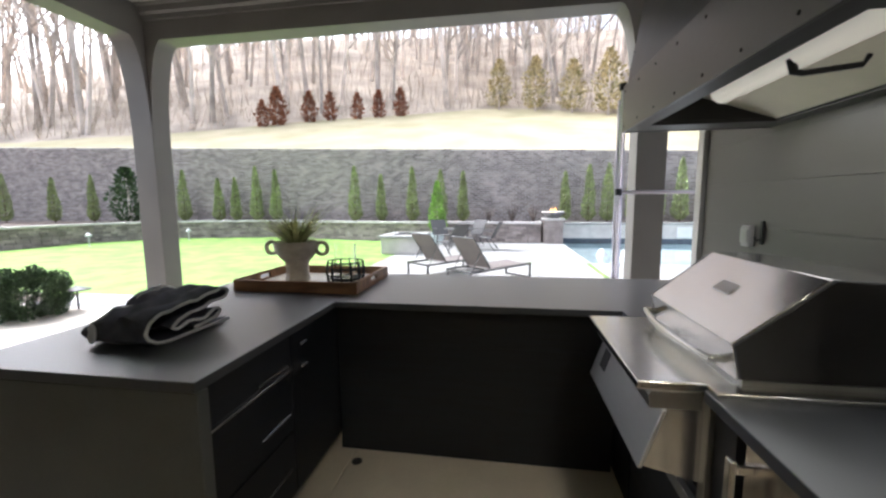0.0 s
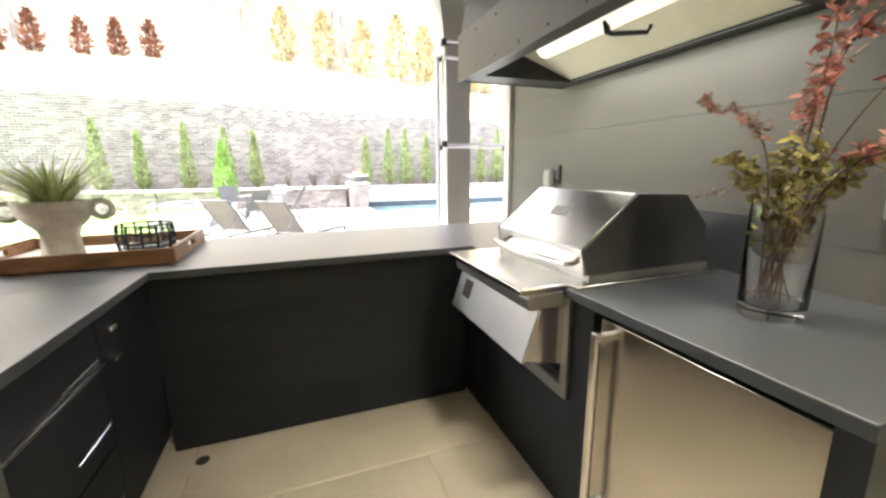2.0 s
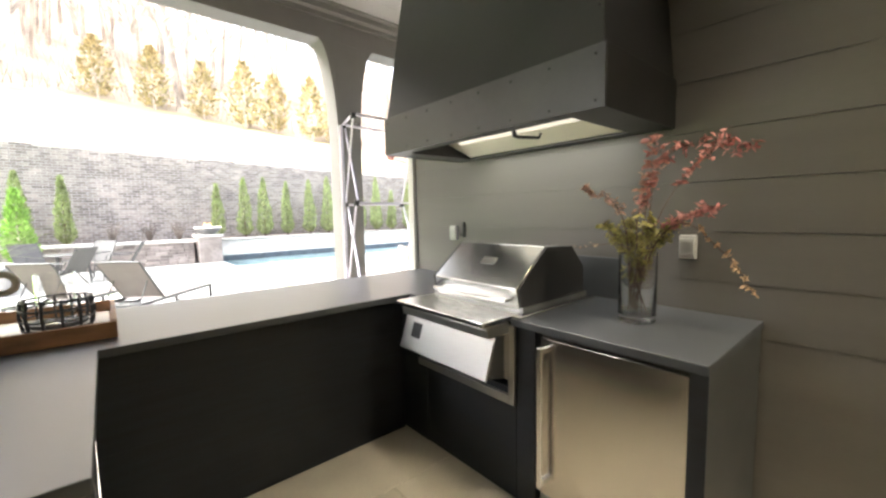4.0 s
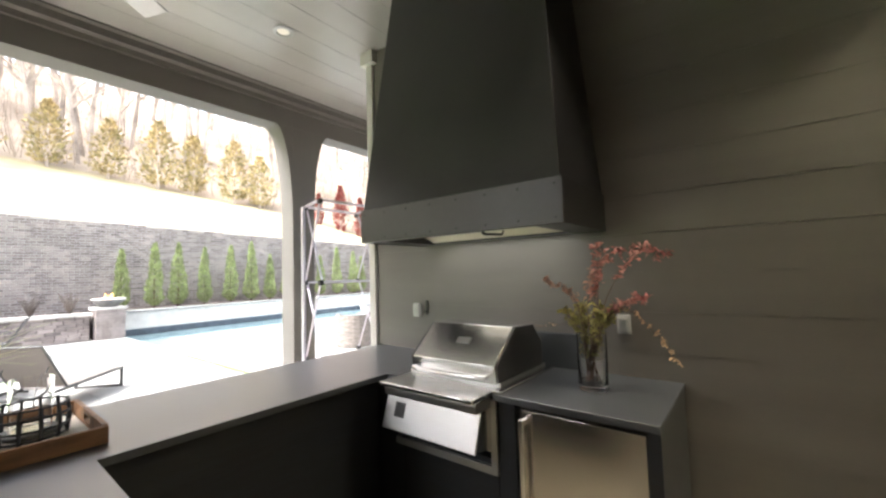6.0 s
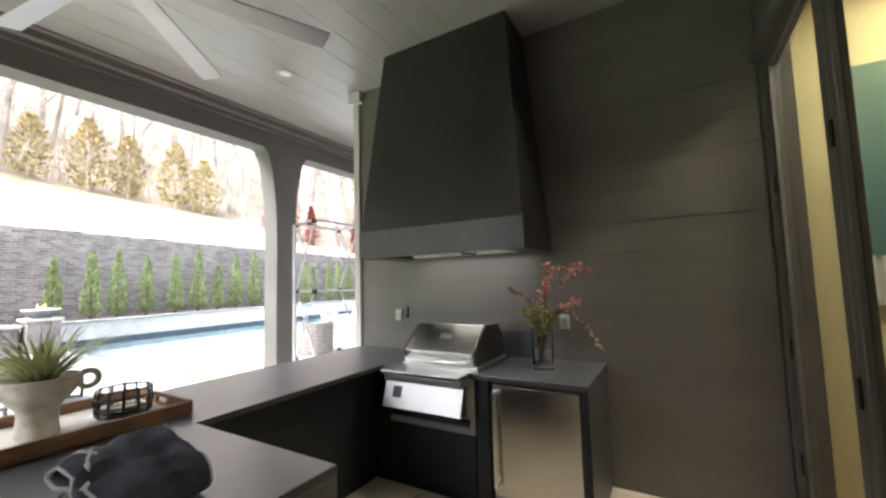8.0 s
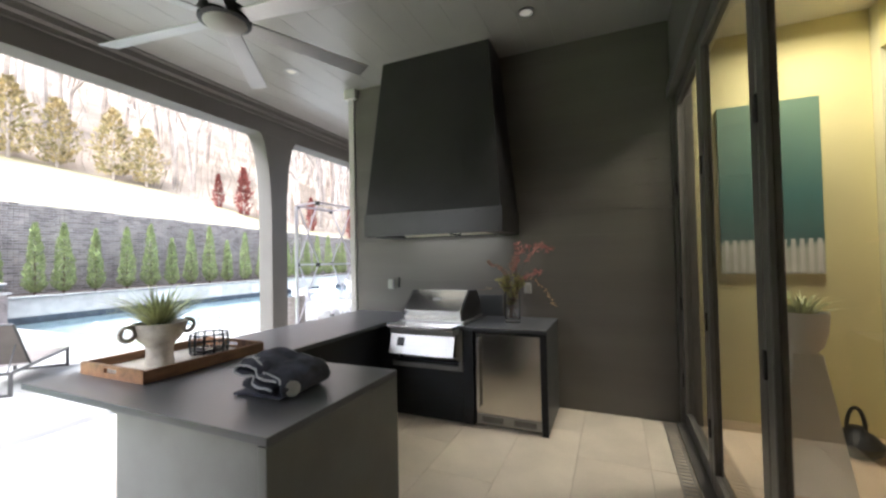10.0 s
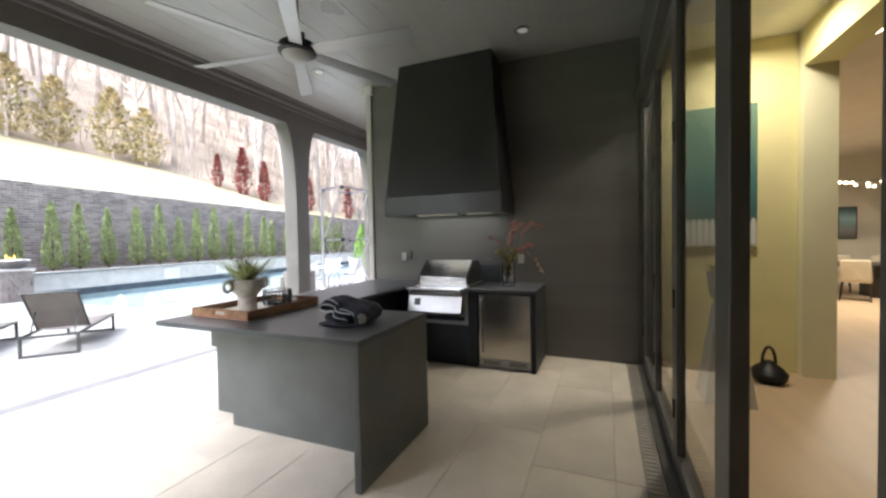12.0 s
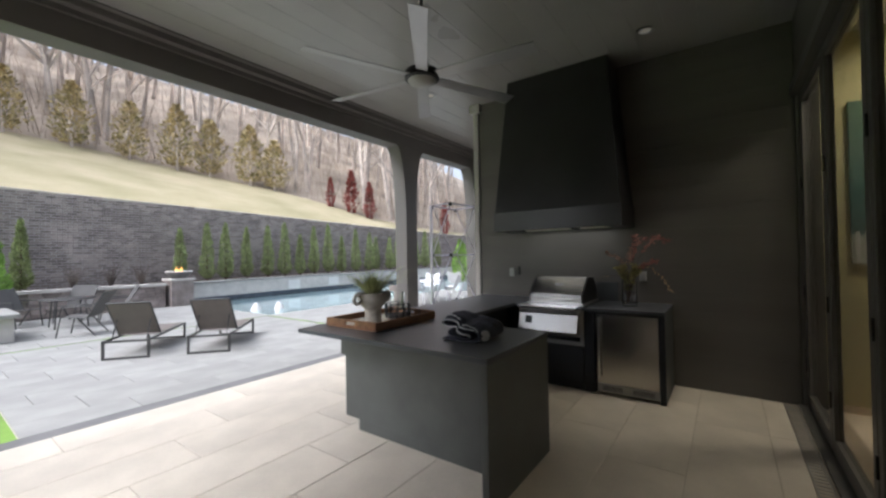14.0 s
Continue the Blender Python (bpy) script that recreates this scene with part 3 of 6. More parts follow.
# beams
BY0, BY1, BZ = 4.57, 4.83, 3.41
bm1 = setting("beam_north", Geo().box(-4.42, 4.1, BY0, BY1, BZ, CEIL), M["taupe"], "dark taupe boxed beam over the arched openings", "beam")
part("crown", Geo().prism([(BY0, CEIL - 0.16), (BY0 - 0.03, CEIL - 0.16), (BY0 - 0.035, CEIL - 0.11), (BY0 - 0.07, CEIL - 0.09), (BY0 - 0.08, CEIL - 0.03), (BY0 - 0.12, CEIL - 0.02), (BY0 - 0.12, CEIL - 0.002), (BY0, CEIL - 0.002)], "x", -4.12, 4.0), M["taupe"], bm1)
bm2 = setting("beam_west", Geo().box(-4.42, -4.13, -0.62, BY0, BZ, CEIL), M["taupe"], "dark taupe boxed beam at the open porch end", "beam")
bm3 = setting("beam_east", Geo().box(3.82, 4.1, 3.0, BY0, BZ, CEIL), M["taupe"], "dark taupe boxed beam at the far porch end", "beam")


def column(name, x0, x1, left, right, south=False):
    """A square post that flares into the beam in concave brackets."""
    ob = setting(name, Geo().box(x0, x1, BY0, BY1, -0.05, BZ), M["taupe"], "square taupe porch column with flared arched brackets", "column", bevel=0.004)
    def curve(w, h, k=12):
        return [(w * (1 - math.cos(math.pi / 2 * i / k)), BZ - h + h * math.sin(math.pi / 2 * i / k)) for i in range(k + 1)]
    c = curve(0.22, 1.25)
    if right:
        part("bracket", Geo().prism([(x1, BZ), (x1, BZ - 1.25)] + [(x1 + u, z) for u, z in c[1:]], "y", BY0 + 0.002, BY1 - 0.002), M["taupe"], ob)
    if left:
        part("bracket", Geo().prism([(x0, BZ), (x0, BZ - 1.25)] + [(x0 - u, z) for u, z in c[1:]], "y", BY0 + 0.002, BY1 - 0.002), M["taupe"], ob)
    if south:
        part("bracket", Geo().prism([(BY0, BZ), (BY0, BZ - 1.25)] + [(BY0 - u, z) for u, z in c[1:]], "x", x0 + 0.002, x1 - 0.002), M["taupe"], ob)
    return ob


column("column_1", -4.42, -4.13, False, True, True)
column("column_2", 1.49, 1.78, True, True)
column("column_3", 3.82, 4.1, True, False, True)

# house wall with the glazed doors
DY = -0.57
DH = 3.12
g = Geo().box(-9, WX + 0.24, DY - 0.12, DY + 0.06, DH, CEIL)
g.box(1.44, WX + 0.012, DY - 0.12, DY + 0.06, -0.05, DH)
g.box(-9, -5.2, DY - 0.12, DY + 0.06, -0.05, DH)
setting("wall_south", g, M["taupe"], "dark taupe house wall above the glass doors", "wall")
# added out of view: the porch end is open, this cuts the west light
setting("wall_west", Geo().box(-4.66, -4.43, DY - 0.1, 2.9, -0.05, CEIL), M["taupe"], "unseen taupe blocker added across the open porch end", "wall")
setting("door_head", Geo().box(-5.2, 1.44, DY - 0.05, DY + 0.1, DH - 0.1, DH), M["bronze"], "bronze door head track", "trim")
setting("door_sill", Geo().box(-5.2, 1.44, DY - 0.09, DY + 0.1, -0.05, 0.02), M["bronze"], "low bronze door sill track", "trim")


def door_leaf(name, x0, x1, wide=0.085, hinged=True):
    """A glazed leaf of the folding doors."""
    ob = tagged(new(name), "tall bronze-framed glass door leaf, closed", "door", "", "structure")
    ob.matrix_basis = pose(x0, DY, 0)
    part("stile", Geo().box(x0, x0 + wide, DY - 0.03, DY + 0.03, 0.025, DH - 0.1), M["bronze"], ob, bevel=0.004)
    part("stile", Geo().box(x1 - 0.075, x1, DY - 0.03, DY + 0.03, 0.025, DH - 0.1), M["bronze"], ob, bevel=0.004)
    part("rail", Geo().box(x0 + wide, x1 - 0.075, DY - 0.028, DY + 0.028, 0.025, 0.14), M["bronze"], ob)
    part("rail", Geo().box(x0 + wide, x1 - 0.075, DY - 0.028, DY + 0.028, DH - 0.19, DH - 0.1), M["bronze"], ob)
    pn = part("pane", Geo().box(x0 + wide, x1 - 0.075, DY - 0.006, DY + 0.006, 0.14, DH - 0.19), M["pane"], ob, "clear glass")
    pn.visible_shadow = False
    for z in (0.35, 1.05, 2.1) if hinged else ():
        part("hinge", Geo().box(x1 - 0.012, x1 + 0.012, DY + 0.03, DY + 0.042, z, z + 0.12), M["iron"], ob, "black hinge", bevel=0.003)
    return ob


door_leaf("door_1", 0.36, 1.43)
door_leaf("door_2", -0.75, 0.35)
door_leaf("door_3", -1.95, -0.76, 0.2)
door_leaf("door_4", -3.8, -2.76, 0.1, False)
door_leaf("door_5", -4.8, -3.81, 0.1, False)

# rooms behind the doors
setting("interior_floor", Geo().box(-9, 14, -10, DY - 0.06, -0.1, 0.0), M["oak"], "warm tan interior floor", "floor")
setting("interior_ceiling", Geo().box(-9, 14, -10, DY - 0.12, 3.62, 3.75), M["plaster_w"], "plain interior ceiling", "ceiling")
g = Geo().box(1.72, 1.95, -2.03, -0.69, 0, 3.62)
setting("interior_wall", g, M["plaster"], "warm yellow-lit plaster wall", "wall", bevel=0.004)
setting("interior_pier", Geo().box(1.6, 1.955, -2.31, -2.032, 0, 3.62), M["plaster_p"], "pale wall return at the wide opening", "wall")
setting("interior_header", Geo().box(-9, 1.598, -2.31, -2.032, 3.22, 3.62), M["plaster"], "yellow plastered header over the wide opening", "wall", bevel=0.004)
setting("interior_end", Geo().box(-9.2, -9, -10, DY, 0, 3.62).box(-9, 14, -10.2, -10, 0, 3.62), M["plaster_w"], "plain interior walls", "wall")
setting("dining_wall", Geo().box(11.0, 11.2, -10, -0.6, 0, 3.62).box(1.95, 11, -0.75, -0.6, 0, 3.62), M["plaster_w"], "pale far wall of the dining room", "wall")

# ---- outdoor kitchen ----
IX0, IX1, IY0 = -1.68, -0.735, 1.2            # peninsula top
BKY0, BKY1 = 2.185, 3.05                      # back run of the top
CX = 0.74                                     # front of the grill run
g = Geo().prism([(IX0, IY0), (IX1, IY0), (IX1, BKY0), (CX, BKY0), (CX, 2.06), (WX, 2.06), (WX, BKY1), (IX0, BKY1)], "z", TOP - 0.035, TOP)
worktop = tagged(new("worktop", g.mesh("worktop", M["counter"])), "charcoal honed stone worktop round the outdoor kitchen", "worktop")
md = worktop.modifiers.new("bevel", "BEVEL")
md.width, md.segments, md.limit_method = 0.004, 2, "ANGLE"
wt2 = tagged(new("worktop", Geo().box(CX - 0.01, WX, 0.57, 1.37, TOP - 0.035, TOP).mesh("worktop", M["counter"])), "charcoal stone worktop over the fridge", "worktop")
M["counter"].node_tree.nodes["Principled BSDF"].inputs["IOR"].default_value = 2.8
md = wt2.modifiers.new("bevel", "BEVEL")
md.width, md.segments, md.limit_method = 0.004, 2, "ANGLE"

for top_ob in (worktop, wt2):
    top_ob.data.materials.append(M["counter_edge"])
    for p in top_ob.data.polygons:
        p.material_index = 0 if p.normal.z > 0.5 else 1

# peninsula
pen = thing("peninsula_cabinet", (-1.2, 1.9, 0), "dark slate peninsula cabinet with drawers and waterfall end panel", "cabinet")
part("end_panel", Geo().box(IX0, IX1 + 0.002, IY0 + 0.003, IY0 + 0.05, 0, TOP - 0.037), M["panel"], pen, "slate waterfall end panel", bevel=0.003)
part("body", Geo().box(-1.29, -0.8, IY0 + 0.05, 2.86, 0.1, TOP - 0.037), M["black"], pen)
part("back_panel", Geo().box(-1.31, -1.29, IY0 + 0.05, 2.88, 0.1, TOP - 0.037), M["panel"], pen, "slate back panel", bevel=0.002)
part("plinth", Geo().box(-1.3, -0.85, IY0 + 0.05, 2.72, 0, 0.1), M["panel"], pen)
part("seat_support", Geo().box(-1.31, -0.75, 2.88, 2.94, 0.64, TOP - 0.037), M["panel"], pen)


def bar_handle(name, parent, p, q, out, r=0.006):
    """A square-set bar on two stand-offs."""
    p, q, o = Vector(p), Vector(q), Vector(out)
    d = (q - p).normalized() * 0.02
    gg = Geo().tube([p + o, q + o], r, 8)
    gg.tube([p + d, p + d + o], r * 0.9, 8)
    gg.tube([q - d, q - d + o], r * 0.9, 8)
    return part(name, gg, M["steel"], parent, "brushed steel bar handle", smooth=True)


for z0, z1, zh in ((0.715, 0.875, 0.75), (0.42, 0.705, 0.526), (0.11, 0.41, 0.27)):
    dw = part("drawer_front", Geo().box(-0.8, -0.778, 1.27, 1.79, z0, z1), M["black"], pen, bevel=0.002)
    bar_handle("handle", dw, (-0.778, 1.52, zh), (-0.778, 1.72, zh), (0.026, 0, 0), 0.0045)
part("edge_strip", Geo().box(-0.79, -0.764, 1.27, 1.79, 0.704, 0.714), M["steel"], pen, "thin steel strip", bevel=0.001)
dw = part("door", Geo().box(-0.8, -0.778, 1.8, 2.27, 0.11, 0.875), M["black"], pen, bevel=0.002)
for z in (0.8, 0.69):
    part("latch", Geo().box(-0.778, -0.76, 1.86, 1.91, z - 0.006, z + 0.006), M["steel"], dw, "small steel latch", bevel=0.002)

# back run
bk = thing("back_cabinet", (0, 2.65, 0), "black oak cabinet run below the back worktop", "cabinet")
part("body", Geo().box(-0.77, 0.74, 2.3, 2.86, 0.0, TOP - 0.037), M["black"], bk)
for i in range(4):
    part("plank", Geo().box(-0.772, 0.745, 2.286, 2.3, 0.005 + i * 0.219, 0.219 * (i + 1) + 0.0046), M["black"], bk)
part("back_panel", Geo().box(-0.75, WX, 2.86, 2.88, 0.0, TOP - 0.037), M["panel"], bk)
part("corner", Geo().box(0.765, WX, 2.06, 2.86, 0, TOP - 0.037), M["black"], bk)

# grill run carcass
gr = thing("grill_cabinet", (1.1, 1.5, 0), "black cabinet below the built-in grill", "cabinet")
part("body", Geo().box(0.79, WX, 1.36, 2.055, 0.0, 0.55), M["black"], gr)
part("front_panel", Geo().box(0.77, 0.79, 1.37, 2.29, 0.0, 0.56), M["black"], gr)
part("side_panel", Geo().box(0.76, WX, 1.255, 1.36, 0, TOP - 0.037), M["black"], gr)
part("end_panel", Geo().box(0.745, WX, 0.575, 0.622, 0, TOP - 0.037), M["panel_shaded"], gr, "slate end panel, darkened against lamp spill", bevel=0.003)
part("end_edge", Geo().box(0.741, 0.7445, 0.572, 0.626, 0, TOP - 0.037), M["black"], gr)
part("filler", Geo().box(0.78, WX, 0.622, 1.255, 0.868, TOP - 0.037), M["black"], gr)
part("backsplash", Geo().box(WX - 0.026, WX - 0.003, 1.15, 2.05, TOP - 0.03, 1.152), M["counter_edge"], gr, "dark stone backsplash slab", bevel=0.003)

# fridge
fr = thing("fridge", (1.1, 0.935, 0), "under-counter fridge with a brushed steel door", "fridge")
part("body", Geo().box(0.808, WX - 0.03, 0.63, 1.245, 0.03, 0.865), M["plastic_dark"], fr)
fd = part("door", Geo().box(0.768, 0.806, 0.632, 1.232, 0.115, 0.856), M["steel_door"], fr, "brushed steel door", bevel=0.004)
part("handle", Geo().box(0.712, 0.728, 1.188, 1.214, 0.17, 0.825).box(0.728, 0.769, 1.19, 1.212, 0.18, 0.205).box(0.728, 0.769, 1.19, 1.212, 0.79, 0.815), M["steel"], fd, "steel bar handle", bevel=0.004)
gl = part("grille", Geo().box(0.772, 0.806, 0.632, 1.232, 0.02, 0.11), M["steel_dull"], fr, "slotted toe grille", bevel=0.003)
for y0 in (0.68, 0.98):
    for k in range(4):
        part("slot", Geo().box(0.769, 0.773, y0, y0 + 0.2, 0.045 + k * 0.013, 0.051 + k * 0.013), M["plastic_dark"], gl)

# grill
gl = thing("grill", (1.05, 1.73, 0.55), "built-in stainless steel grill with closed lid", "grill")
G0, G1 = 1.375, 2.045
part("firebox", Geo().box(0.83, 1.42, G0, G1, 0.56, 0.95), M["steel_dull"], gl)
part("shelf", Geo().box(0.56, 0.86, G0 + 0.012, G1 + 0.022, 0.9, 0.928), M["steel"], gl, "polished front shelf", bevel=0.006)
part("control_panel", Geo().prism([(0.60, 0.899), (0.592, 0.885), (0.598, 0.845), (0.74, 0.845), (0.74, 0.899)], "y", G0 + 0.014, G1 + 0.012), M["steel_dull"], gl, bevel=0.003)
part("drip_panel", Geo().prism([(0.634, 0.84), (0.572, 0.652), (0.584, 0.652), (0.646, 0.84)], "y", G0 + 0.012, G1 + 0.02), M["steel_satin"], gl, "tilted polished front panel", bevel=0.003)
part("panel_back", Geo().prism([(0.648, 0.843), (0.588, 0.658), (0.83, 0.6), (0.83, 0.898), (0.64, 0.898)], "y", G0 + 0.018, G1 - 0.005), M["steel"], gl)
part("display", Geo().prism([(0.6205, 0.805), (0.5945, 0.726), (0.5965, 0.726), (0.6225, 0.805)], "y", G1 - 0.14, G1 - 0.06), M["plastic_dark"], gl, "small dark display")
part("trim_frame", Geo().box(0.745, 0.768, 1.362, 1.4, 0.487, TOP - 0.04).box(0.745, 0.768, 1.4, 2.12, 0.487, 0.53), M["steel_dull"], gl, "steel trim frame", bevel=0.002)
part("collar", Geo().box(0.74, 1.42, 1.315, G0 + 0.004, TOP + 0.002, TOP + 0.016), M["steel"], gl, bevel=0.003)
part("collar", Geo().box(0.85, 1.45, G1, G1 + 0.04, TOP + 0.002, TOP + 0.018), M["steel"], gl, bevel=0.003)
LID = [(0.83, 0.936), (0.806, 1.045), (1.036, 1.236), (1.278, 1.226), (1.4, 1.1), (1.4, 0.936)]
lid = part("lid", Geo().prism(LID, "y", G0 + 0.024, G1 - 0.032), M["steel_lid"], gl, "brushed steel hood, closed", bevel=0.004)
part("lid_side", Geo().prism([(u + 0.002, z) for u, z in LID], "y", G0 + 0.008, G0 + 0.023), M["plastic_dark"], lid, "dark lid end", bevel=0.004)
part("lid_side", Geo().prism([(u + 0.002, z) for u, z in LID], "y", G1 - 0.031, G1 - 0.016), M["plastic_dark"], lid, "dark lid end", bevel=0.004)
hp = [Vector((0.825, G0 + 0.07, 0.985))]
for k in range(13):
    a = k / 12
    hp.append(Vector((0.772 - 0.028 * math.sin(math.pi * a), G0 + 0.07 + a * (G1 - G0 - 0.14), 0.985)))
hp.append(Vector((0.825, G1 - 0.07, 0.985)))
part("handle", Geo().tube(hp, 0.013, 10), M["steel"], lid, "curved steel tube handle", smooth=True)
part("badge", Geo().prism([(0.915, 1.1355), (0.95, 1.1646), (0.9475, 1.1685), (0.9125, 1.1395)], "y", 1.64, 1.74), M["steel_dull"], lid, "small raised badge")

# range hood
hd = thing("range_hood", (1.15, 1.7, 1.82), "tapered blackened-steel range hood with a riveted band", "range hood")
HY0, HY1, HX, HZ, HB = 0.95, 2.47, 0.775, 1.808, 2.04
low = [(HX + 0.012, HY0 + 0.012, HB), (WX, HY0 + 0.012, HB), (WX, HY1 - 0.012, HB), (HX + 0.012, HY1 - 0.012, HB)]
high = [(1.05, 1.125, CEIL - 0.002), (WX, 1.125, CEIL - 0.002), (WX, 2.375, CEIL - 0.002), (1.05, 2.375, CEIL - 0.002)]
part("canopy", Geo().hexa(low, high), M["hood"], hd, "blackened steel canopy", bevel=0.004)
part("band", Geo().box(HX, HX + 0.015, HY0, HY1, HZ, HB + 0.005), M["hood_band"], hd, "grey steel band", bevel=0.002)
part("side_band", Geo().box(HX + 0.015, WX, HY0, HY0 + 0.015, HZ, HB + 0.005), M["hood"], hd, bevel=0.002)
part("side_band", Geo().box(HX + 0.015, WX, HY1 - 0.015, HY1, HZ, HB + 0.005), M["hood"], hd, bevel=0.002)
for bx in ((HX + 0.015, WX, HY0 + 0.015, 1.14), (HX + 0.015, WX, 2.3, HY1 - 0.015), (HX + 0.015, 0.86, 1.14, 2.3), (1.4, WX, 1.14, 2.3)):
    part("underside", Geo().box(*bx, HZ + 0.004, HZ + 0.02), M["hood"], hd, "dark steel underside")
part("recess", Geo().prism([(0.86, HZ + 0.02), (0.96, HZ + 0.14), (1.07, HZ + 0.155), (1.07, HZ + 0.17), (0.95, HZ + 0.16), (0.845, HZ + 0.03)], "y", 1.142, 2.298), M["hood"], hd, "dark steel recess")
part("filter", Geo().prism([(1.06, HZ + 0.13), (1.4, HZ + 0.016), (1.4, HZ + 0.035), (1.06, HZ + 0.152)], "y", 1.142, 2.298), M["filter"], hd, "steel baffle panel coloured pale as if lit")
for ye in (1.13, 2.298):
    part("insert_end", Geo().box(0.86, 1.4, ye, ye + 0.012, HZ + 0.02, HZ + 0.15), M["hood"], hd)
part("filter_handle", Geo().tube([(0.99, 1.56, HZ + 0.05), (1.0, 1.56, HZ + 0.012), (1.02, 1.555, HZ + 0.006), (1.13, 1.5, HZ + 0.006), (1.14, 1.495, HZ + 0.03)], [0.013, 0.012, 0.009, 0.008, 0.007], 8), M["iron"], hd, "black filter handle", smooth=True)
# plain pale tube, its glow is added
part("light_tube", Geo().tube([(1.02, 1.17, HZ + 0.07), (1.02, 1.99, HZ + 0.07)], 0.045, 18), M["tube"], hd, "pale tube with an added faint glow", smooth=True)
for i in range(8):
    y = HY0 + 0.04 + i * (HY1 - HY0 - 0.08) / 7
    for z in (HZ + 0.03, HB - 0.03):
        part("rivet", Geo().lathe([(0.006, 0), (0.005, 0.003), (0.0, 0.004)], (0, 0, 0), 8), M["iron"], hd, local=True).matrix_basis = hd.matrix_basis.inverted() @ (pose(HX - 0.0005, y, z, 0, -90, 0))
for i in range(6):
    z = 2.2 + i * 0.28
    k = (z - HB) / (CEIL - HB)
    for ya, yb in ((HY0 + 0.012, 1.125), (HY1 - 0.012, 2.37)):
        y = ya + (yb - ya) * k
        y += 0.02 if ya < 1.5 else -0.02
        part("rivet", Geo().lathe([(0.006, 0), (0.005, 0.003), (0.0, 0.004)], (0, 0, 0), 8), M["iron"], hd, local=True).matrix_basis = hd.matrix_basis.inverted() @ (pose(HX + 0.012 + (1.05 - HX - 0.012) * k - 0.001, y, z, 0, -80, 0))

# ---- lamps and interior ----
def can_light(x, y):
    ob = thing("ceiling_light", (x, y, CEIL - 0.012), "recessed round ceiling downlight with dark rim", "downlight", "porch downlights")
    part("rim", Geo().lathe([(0.062, 0.002), (0.085, 0.0), (0.088, -0.006), (0.06, -0.01), (0.055, 0.002)], (x, y, CEIL - 0.012), 24), M["steel_dull"], ob, smooth=True)
    part("lens", Geo().lathe([(0.0, -0.003), (0.052, -0.003), (0.055, 0.002)], (x, y, CEIL - 0.012), 20), M["lamp_white"], ob, "pale lit lens")
    return ob


for p, watts in (((0.71, 3.41), 6), ((0.78, 0.69), 26)):
    can_light(*p)
    beam = new("downlight_beam", bpy.data.lights.new("downlight_beam", "SPOT"))
    beam.data.energy, beam.data.spot_size, beam.data.spot_blend, beam.data.color, beam.data.shadow_soft_size = watts, radians(58), 1.0, (1.0, 0.88, 0.7), 0.16
    beam.matrix_world = pose(*p, CEIL - 0.03)


def room_lamp(name, x, y, z, energy, size):
    ob = new(name, bpy.data.lights.new(name, "AREA"))
    ob.data.energy, ob.data.size, ob.data.color = energy, size, (1.0, 0.86, 0.62)
    ob.data.spread = radians(160)
    ob.matrix_world = look((x, y, z), (x, y, 0))


room_lamp("hall_lamp", 1.0, -1.5, 3.608, 8, 0.42)
room_lamp("dining_lamp", 6.5, -5.0, 3.55, 42, 0.8)
hl = new("hood_lamp", bpy.data.lights.new("hood_lamp", "AREA"))
hl.data.shape, hl.data.size, hl.data.size_y, hl.data.energy, hl.data.color = "RECTANGLE", 0.2, 1.1, 0.6, (1.0, 0.95, 0.86)
hl.matrix_world = pose(1.29, 1.72, HZ + 0.009)

# ---- things on the worktop ----
tray = thing("serving_tray", (-1.065, 2.645, TOP), "rectangular brown wooden serving tray with cut-out handles", "tray")
TX0, TX1, TY0, TY1, TZ = -1.46, -0.67, 2.34, 2.95, TOP + 0.002
part("base", Geo().box(TX0 + 0.01, TX1 - 0.01, TY0 + 0.01, TY1 - 0.01, TZ, TZ + 0.012), M["wood"], tray)
part("liner", Geo().box(TX0 + 0.025, TX1 - 0.025, TY0 + 0.025, TY1 - 0.025, TZ + 0.0125, TZ + 0.0165), M["paper"], tray, "pale paper liner")
for y in (TY0, TY1 - 0.018):
    part("side", Geo().box(TX0, TX1, y, y + 0.018, TZ, TZ + 0.07), M["wood"], tray, bevel=0.003)
for x in (TX0, TX1 - 0.018):
    e = part("end", Geo().box(x, x + 0.018, TY0 + 0.018, TY1 - 0.018, TZ, TZ + 0.028).box(x, x + 0.018, TY0 + 0.018, 2.585, TZ + 0.028, TZ + 0.056)
             .box(x, x + 0.018, 2.705, TY1 - 0.018, TZ + 0.028, TZ + 0.056).box(x, x + 0.018, TY0 + 0.018, TY1 - 0.018, TZ + 0.056, TZ + 0.074), M["wood"], tray, "end with a cut-out handle")

PC = (-1.2, 2.635, TZ + 0.018)
pot = thing("plant_pot", PC, "whitewashed clay footed pot with ring handles and grass", "plant pot")
part("bowl", Geo().lathe([(0.0, 0), (0.078, 0), (0.08, 0.01), (0.074, 0.04), (0.072, 0.1), (0.08, 0.13), (0.108, 0.16), (0.134, 0.195), (0.144, 0.235), (0.146, 0.262), (0.136, 0.264), (0.128, 0.24), (0.118, 0.22), (0.0, 0.22)], PC, 32), M["clay"], pot, smooth=True)
for sx in (-1, 1):
    part("handle", Geo().ring((PC[0] + sx * 0.178, PC[1], PC[2] + 0.218), 0.04, 0.014, 20, 8, Matrix.Rotation(radians(90), 3, "X")), M["clay"], pot, "ring handle", smooth=True)
part("soil", Geo().lathe([(0.0, 0.232), (0.12, 0.232), (0.124, 0.226)], PC, 20), M["mulch"], pot)


